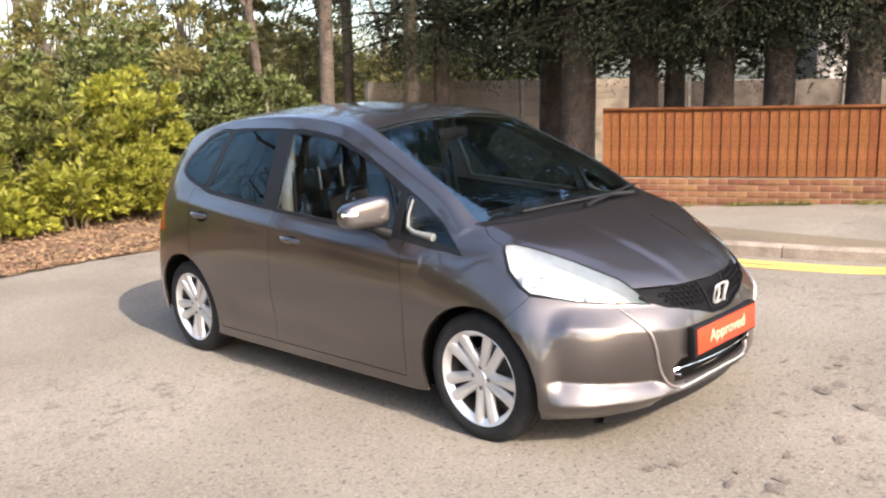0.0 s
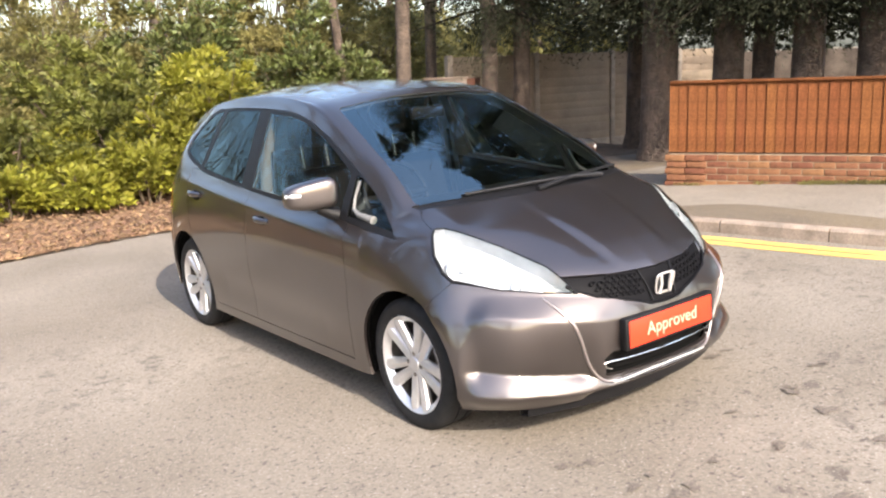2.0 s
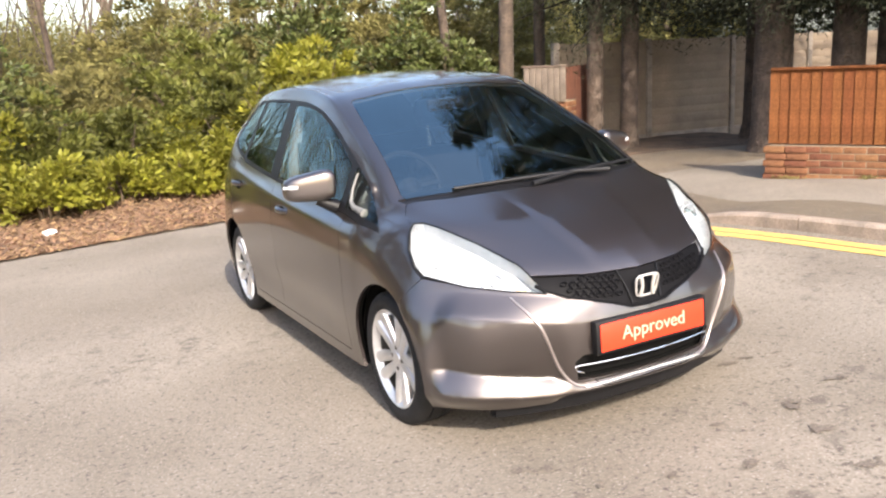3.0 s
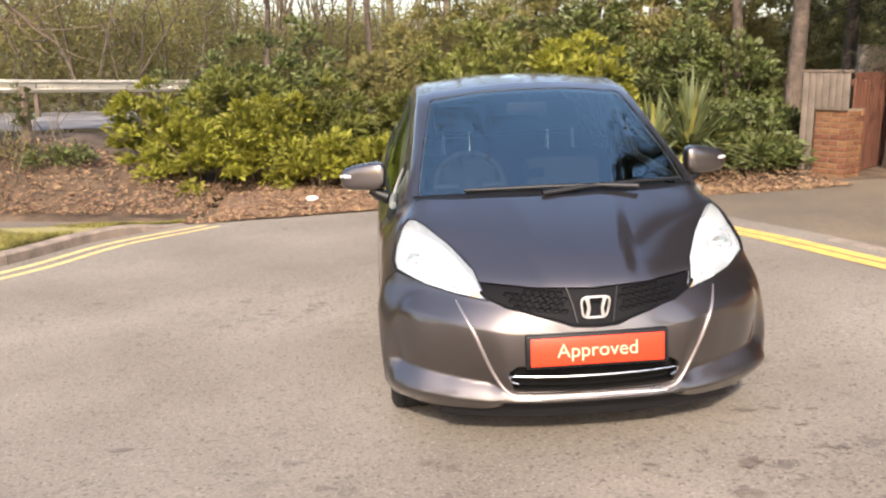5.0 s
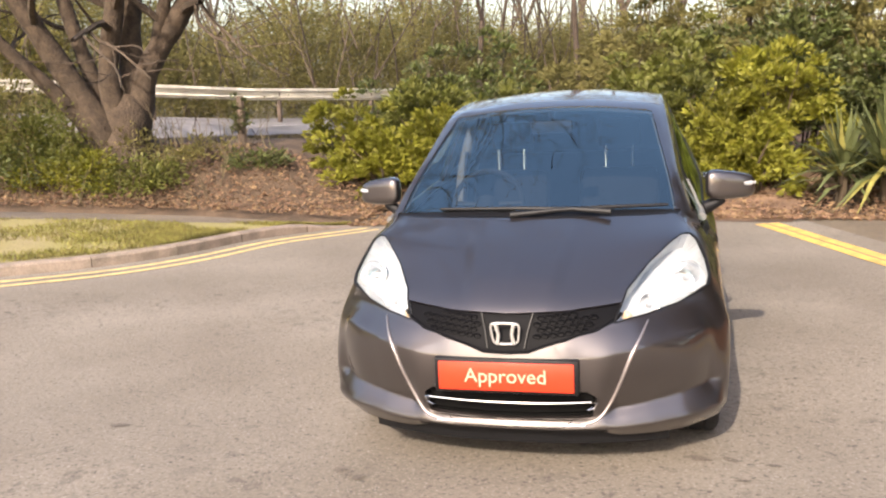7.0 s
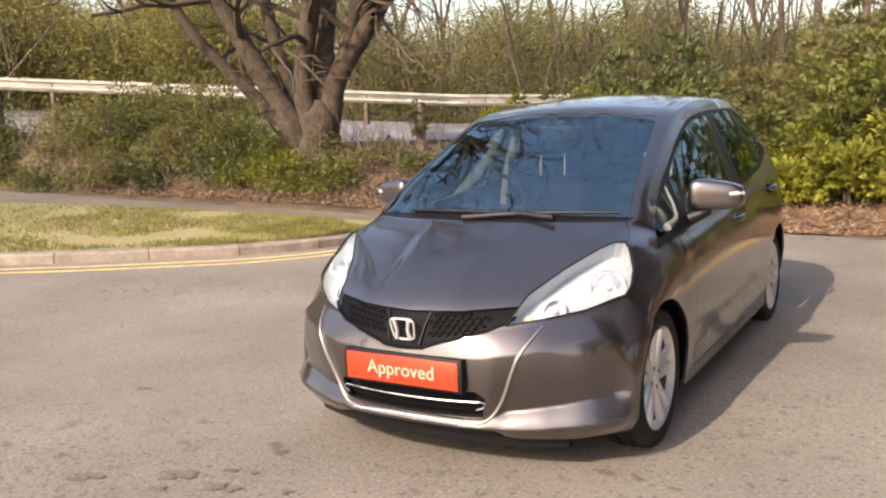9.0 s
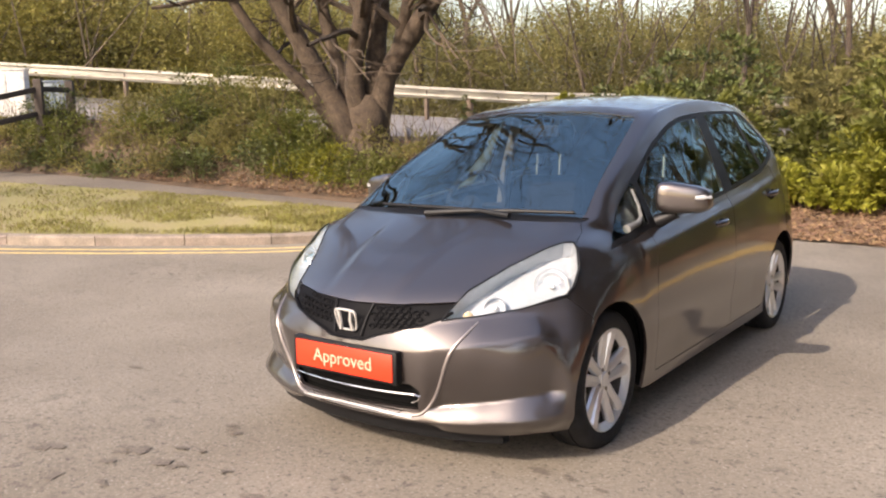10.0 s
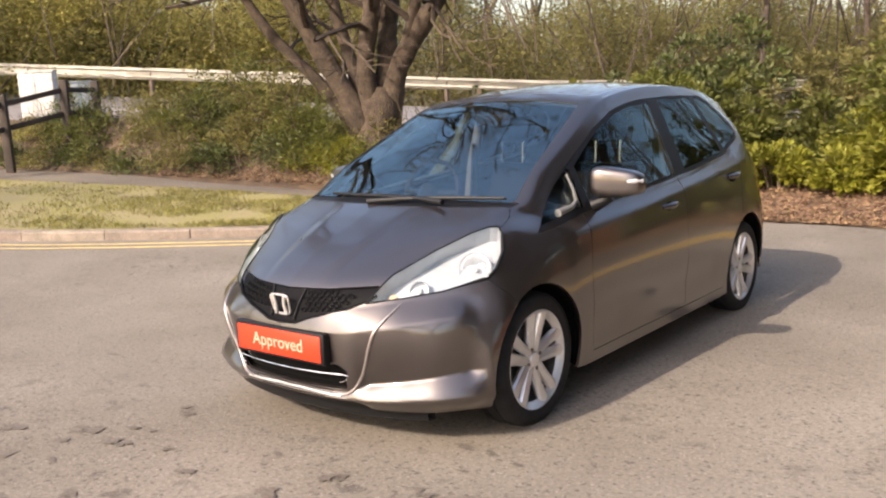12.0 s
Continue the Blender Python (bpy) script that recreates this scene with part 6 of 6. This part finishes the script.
# roadside cabinets behind the posts
for x, y, z, w, h, yaw_c, mtl, text in ((-14.9, 5.72, 0.70, 0.22, 0.92, 40, CABINET, "grey-blue metal roadside cabinet behind the fence"), (-16.0, 5.3, 0.75, 0.36, 1.12, 45, LITTER, "pale white roadside cabinet beside the far road")):
    bm = bmesh.new()
    box(bm, (-w, -0.16, -0.3), (w, 0.16, h), 0.015)
    cabinet = link("roadside_cabinet", bm, mtl)
    cabinet.matrix_world = pose(x, y, z, 0, 0, yaw_c)
    tagged(cabinet, text, "cabinet")
    bm = bmesh.new()
    box(bm, (-w - 0.02, -0.18, h), (w + 0.02, 0.18, h + 0.04), 0.01)
    part("lid", bm, mtl, cabinet)
    for dx in (-0.5 * w, 0.5 * w):
        bm = bmesh.new()
        box(bm, (dx - 0.46 * w, -0.172, 0.05), (dx + 0.46 * w, -0.158, h - 0.06), 0.004)
        part("door", bm, mtl, cabinet)

# thin stems standing on the bank
bm = bmesh.new()
for k in range(620):
    x = -15.8 + 10.4 * rng.random()
    y = float(np.interp(x, [-16, -12.4, -9.5, -6.9, -5.4], [3.3, 4.2, 5.1, 5.4, 5.6])) + 2.4 * rng.random()
    p = Vector((x, y, ground_at(x, y) - 0.03))
    v = Vector((rng.normal() * 0.3, rng.normal() * 0.3, 1.0)).normalized()
    ln = 0.25 + 0.65 * rng.random()
    tube(bm, [p, p + v * ln * 0.5 + Vector(rng.normal(size=3)) * 0.04, p + v * ln + Vector(rng.normal(size=3)) * 0.1], [0.008, 0.006, 0.002], 3, cap=False)
tagged(link("bank_stems", bm, DRY_STEM), "thin bare stems and brambles on the bank", "scrub", kind="stuff")

# ivy-clad stump post on the bank
root = empty("ivy_post", pose(-5.9, 7.6, ground_at(-5.9, 7.6)), "old timber post overgrown with ivy", "post")
bm = bmesh.new()
tube(bm, [(0, 0, -0.15), (0.01, 0, 0.5), (0, 0, 0.8)], [0.08, 0.07, 0.06], 8)
part("post", bm, OLD_TIMBER, root)
p, w = clump_points((0, 0, 0.38), (0.11, 0.11, 0.5), 30, 22, 0.05)
leaves("ivy", p, w, 0.06, LEAF_DARK, root)

# weeds at the foot of the garden wall
cs, ws = [], []
for k in range(26):
    s = 0.3 + 4.5 * rng.random()
    c = FA + along * s + Vector((along.y, -along.x)) * (0.16 + 0.05 * rng.random())
    for q in range(26):
        cs.append((c.x + 0.05 * rng.normal(), c.y + 0.05 * rng.normal(), 0.05 + 0.02 * rng.random()))
        ws.append((0.5 * rng.normal(), 0.5 * rng.normal(), 0.9))
tagged(leaves("weeds", np.array(cs), np.array(ws), 0.075, BLADE, None, 0.2), "tufts of weeds at the foot of the wall", "weeds", kind="stuff")

# ground litter: dry leaves on the beds, grass on the verge
n = 14000
u, v = rng.random(n), rng.random(n) ** 1.6
x = -3.2 + 8.0 * u
y = 5.12 + 0.18 * np.cos(x * 0.9) + 2.6 * v
z = np.array([ground_at(a, b) for a, b in zip(x, y)]) + 0.015 + 0.02 * rng.random(n)
tagged(leaves("dry_leaves", np.stack([x, y, z], 1), rng.normal(size=(n, 3)) * [1, 1, 0.15], 0.03 + 0.05 * rng.random(n), STRAW, None, 0.4), "dry brown leaves and bark chips on the bed", "leaf litter", kind="stuff")
x = -16 + 13 * rng.random(n)
y = np.interp(x, FOOT_X, FOOT) + 0.08 + 1.8 * rng.random(n) ** 1.3
z = np.array([ground_at(a, b) for a, b in zip(x, y)]) + 0.07 + 0.03 * rng.random(n)
tagged(leaves("bank_leaves", np.stack([x, y, z], 1), rng.normal(size=(n, 3)) * [1, 1, 0.2], 0.03 + 0.05 * rng.random(n), STRAW, None, 0.4), "dry leaves strewn on the bank", "leaf litter", kind="stuff")
n = 44000
i = rng.integers(0, len(lk) - 1, n)
f, g = rng.random((n, 1)), rng.random((n, 1))
ka, va = np.array([(p.x, p.y) for p in offset(lk, 0.16)]), np.array([(p.x, p.y) for p in vb])
c = (ka[i] * (1 - f) + ka[i + 1] * f) * (1 - g) + (va[i] * (1 - f) + va[i + 1] * f) * g
c = c[(c[:, 0] > -17)]
patch = np.array([noise.noise(Vector((a * 1.1, b * 1.1, 9))) for a, b in c])
c = c[patch + 0.5 * rng.random(len(c)) > 0.12]
z = np.array([road_z(a, b) + kerb_drop(a, b) + 0.02 for a, b in c])
p = np.column_stack([c, z])
tagged(leaves("grass", p, rng.normal(size=p.shape) * [0.5, 0.5, 0.2] + [0, 0, 0.8], 0.05 + 0.04 * rng.random(len(p)), BLADE, None, 0.12, 0.0), "short patchy grass on the verge", "grass", kind="stuff")

# weeds along the foot of the dwarf wall
n = 5200
f = L * rng.random(n)
g = 0.11 + 0.12 * rng.random(n) ** 2
keep = np.array([noise.noise(Vector((a * 2.1, 3.0, 0))) + 0.35 * (a / L) + 0.25 * rng.random() for a in f]) > 0.3
f, g = f[keep], g[keep]
p = np.array([(FA.x + along.x * a + along.y * b, FA.y + along.y * a - along.x * b) for a, b in zip(f, g)])
z = np.array([ground_at(a, b) + 0.02 for a, b in p])
p = np.column_stack([p, z])
tagged(leaves("weeds", p, rng.normal(size=p.shape) * [0.6, 0.6, 0.2] + [0, 0, 0.7], 0.04 + 0.05 * rng.random(len(p)), LEAF_OLIVE, None, 0.16, 0.0), "straggling weeds at the foot of the brick wall", "weeds", kind="stuff")

# bits of litter
for x, y, z, s in ((-1.8, 6.0, 0.03, 0.06), (-9.6, 4.55, 0.02, 0.06)):
    bm = bmesh.new()
    bmesh.ops.create_icosphere(bm, subdivisions=2, radius=1.0)
    for w in bm.verts:
        w.co = Vector((w.co.x * s * 1.4, w.co.y * s, w.co.z * s * 0.7)) * (1 + 0.35 * noise.noise(w.co * 2.2))
    ob = link("litter", bm, LITTER)
    ob.location = (x, y, ground_at(x, y) + z)
    tagged(ob, "crumpled white paper on the leaf litter", "litter", "litter")

# bare trees on the near side of the road, mirrored in the glass
for x, y, h, r in ((-11.0, -12.0, 10.0, 0.3), (9.5, -13.0, 10.0, 0.3), (-19.0, -7.0, 9.0, 0.25), (3.5, -24.0, 11.0, 0.3), (-13.5, -2.5 - 6, 8.0, 0.2), (14.0, -6.0, 9.0, 0.28)):
    bare_tree(x, y, h, r, "bare tree across the road", 4, 4, z=road_z(x, y), fork_at=0.22, spread=0.6, group="trees across the road")

# ---- bricks, laid last ----
bm = bmesh.new()
box(bm, (0, -0.1075, 0), (0.215, 0.1075, 0.065), 0.004)
brick_me = link("brick", bm, BRICK, wall)
brick_me.location = (0.0, 0.0, -0.005)
for row in range(6):
    k = 0
    while True:
        x = 0.225 * k - (0.1125 if row % 2 else 0)
        if x + 0.215 > L:
            break
        if (row or k) and x > -0.01:
            ob = brick_me.copy()
            scene.collection.objects.link(ob)
            ob.location = (x, 0.004 * math.sin(k * 7.1 + row * 3.3), -0.005 + 0.075 * row)
        k += 1
for row in range(6):
    for k in range(2):
        ob = brick_me.copy()
        scene.collection.objects.link(ob)
        ob.location = (0.225 * k - (0.02 if row % 2 else 0.0), -0.05, -0.0045 + 0.075 * row)
bm = bmesh.new()
box(bm, (0, 0, 0), (0.215, 0.1025, 0.065), 0.004)
first_brick = link("brick", bm, BRICK, pier)
first_brick.location = (-0.222, -0.222, 0.0)
for row in range(13):
    for s in range(4):
        whole = (s + row) % 2 == 0
        for k in range(2 if whole else 1):
            if row == 0 and s == 0 and k == 0:
                continue
            ob = first_brick.copy()
            scene.collection.objects.link(ob)
            shift = 0.226 * k if whole else 0.1145
            corner = [(-0.222 + shift, -0.222), (0.222, -0.222 + shift), (0.222 - shift, 0.222), (-0.222, 0.222 - shift)][s]
            ob.location = (corner[0], corner[1], 0.075 * row)
            ob.rotation_euler = (0, 0, s * math.pi / 2)
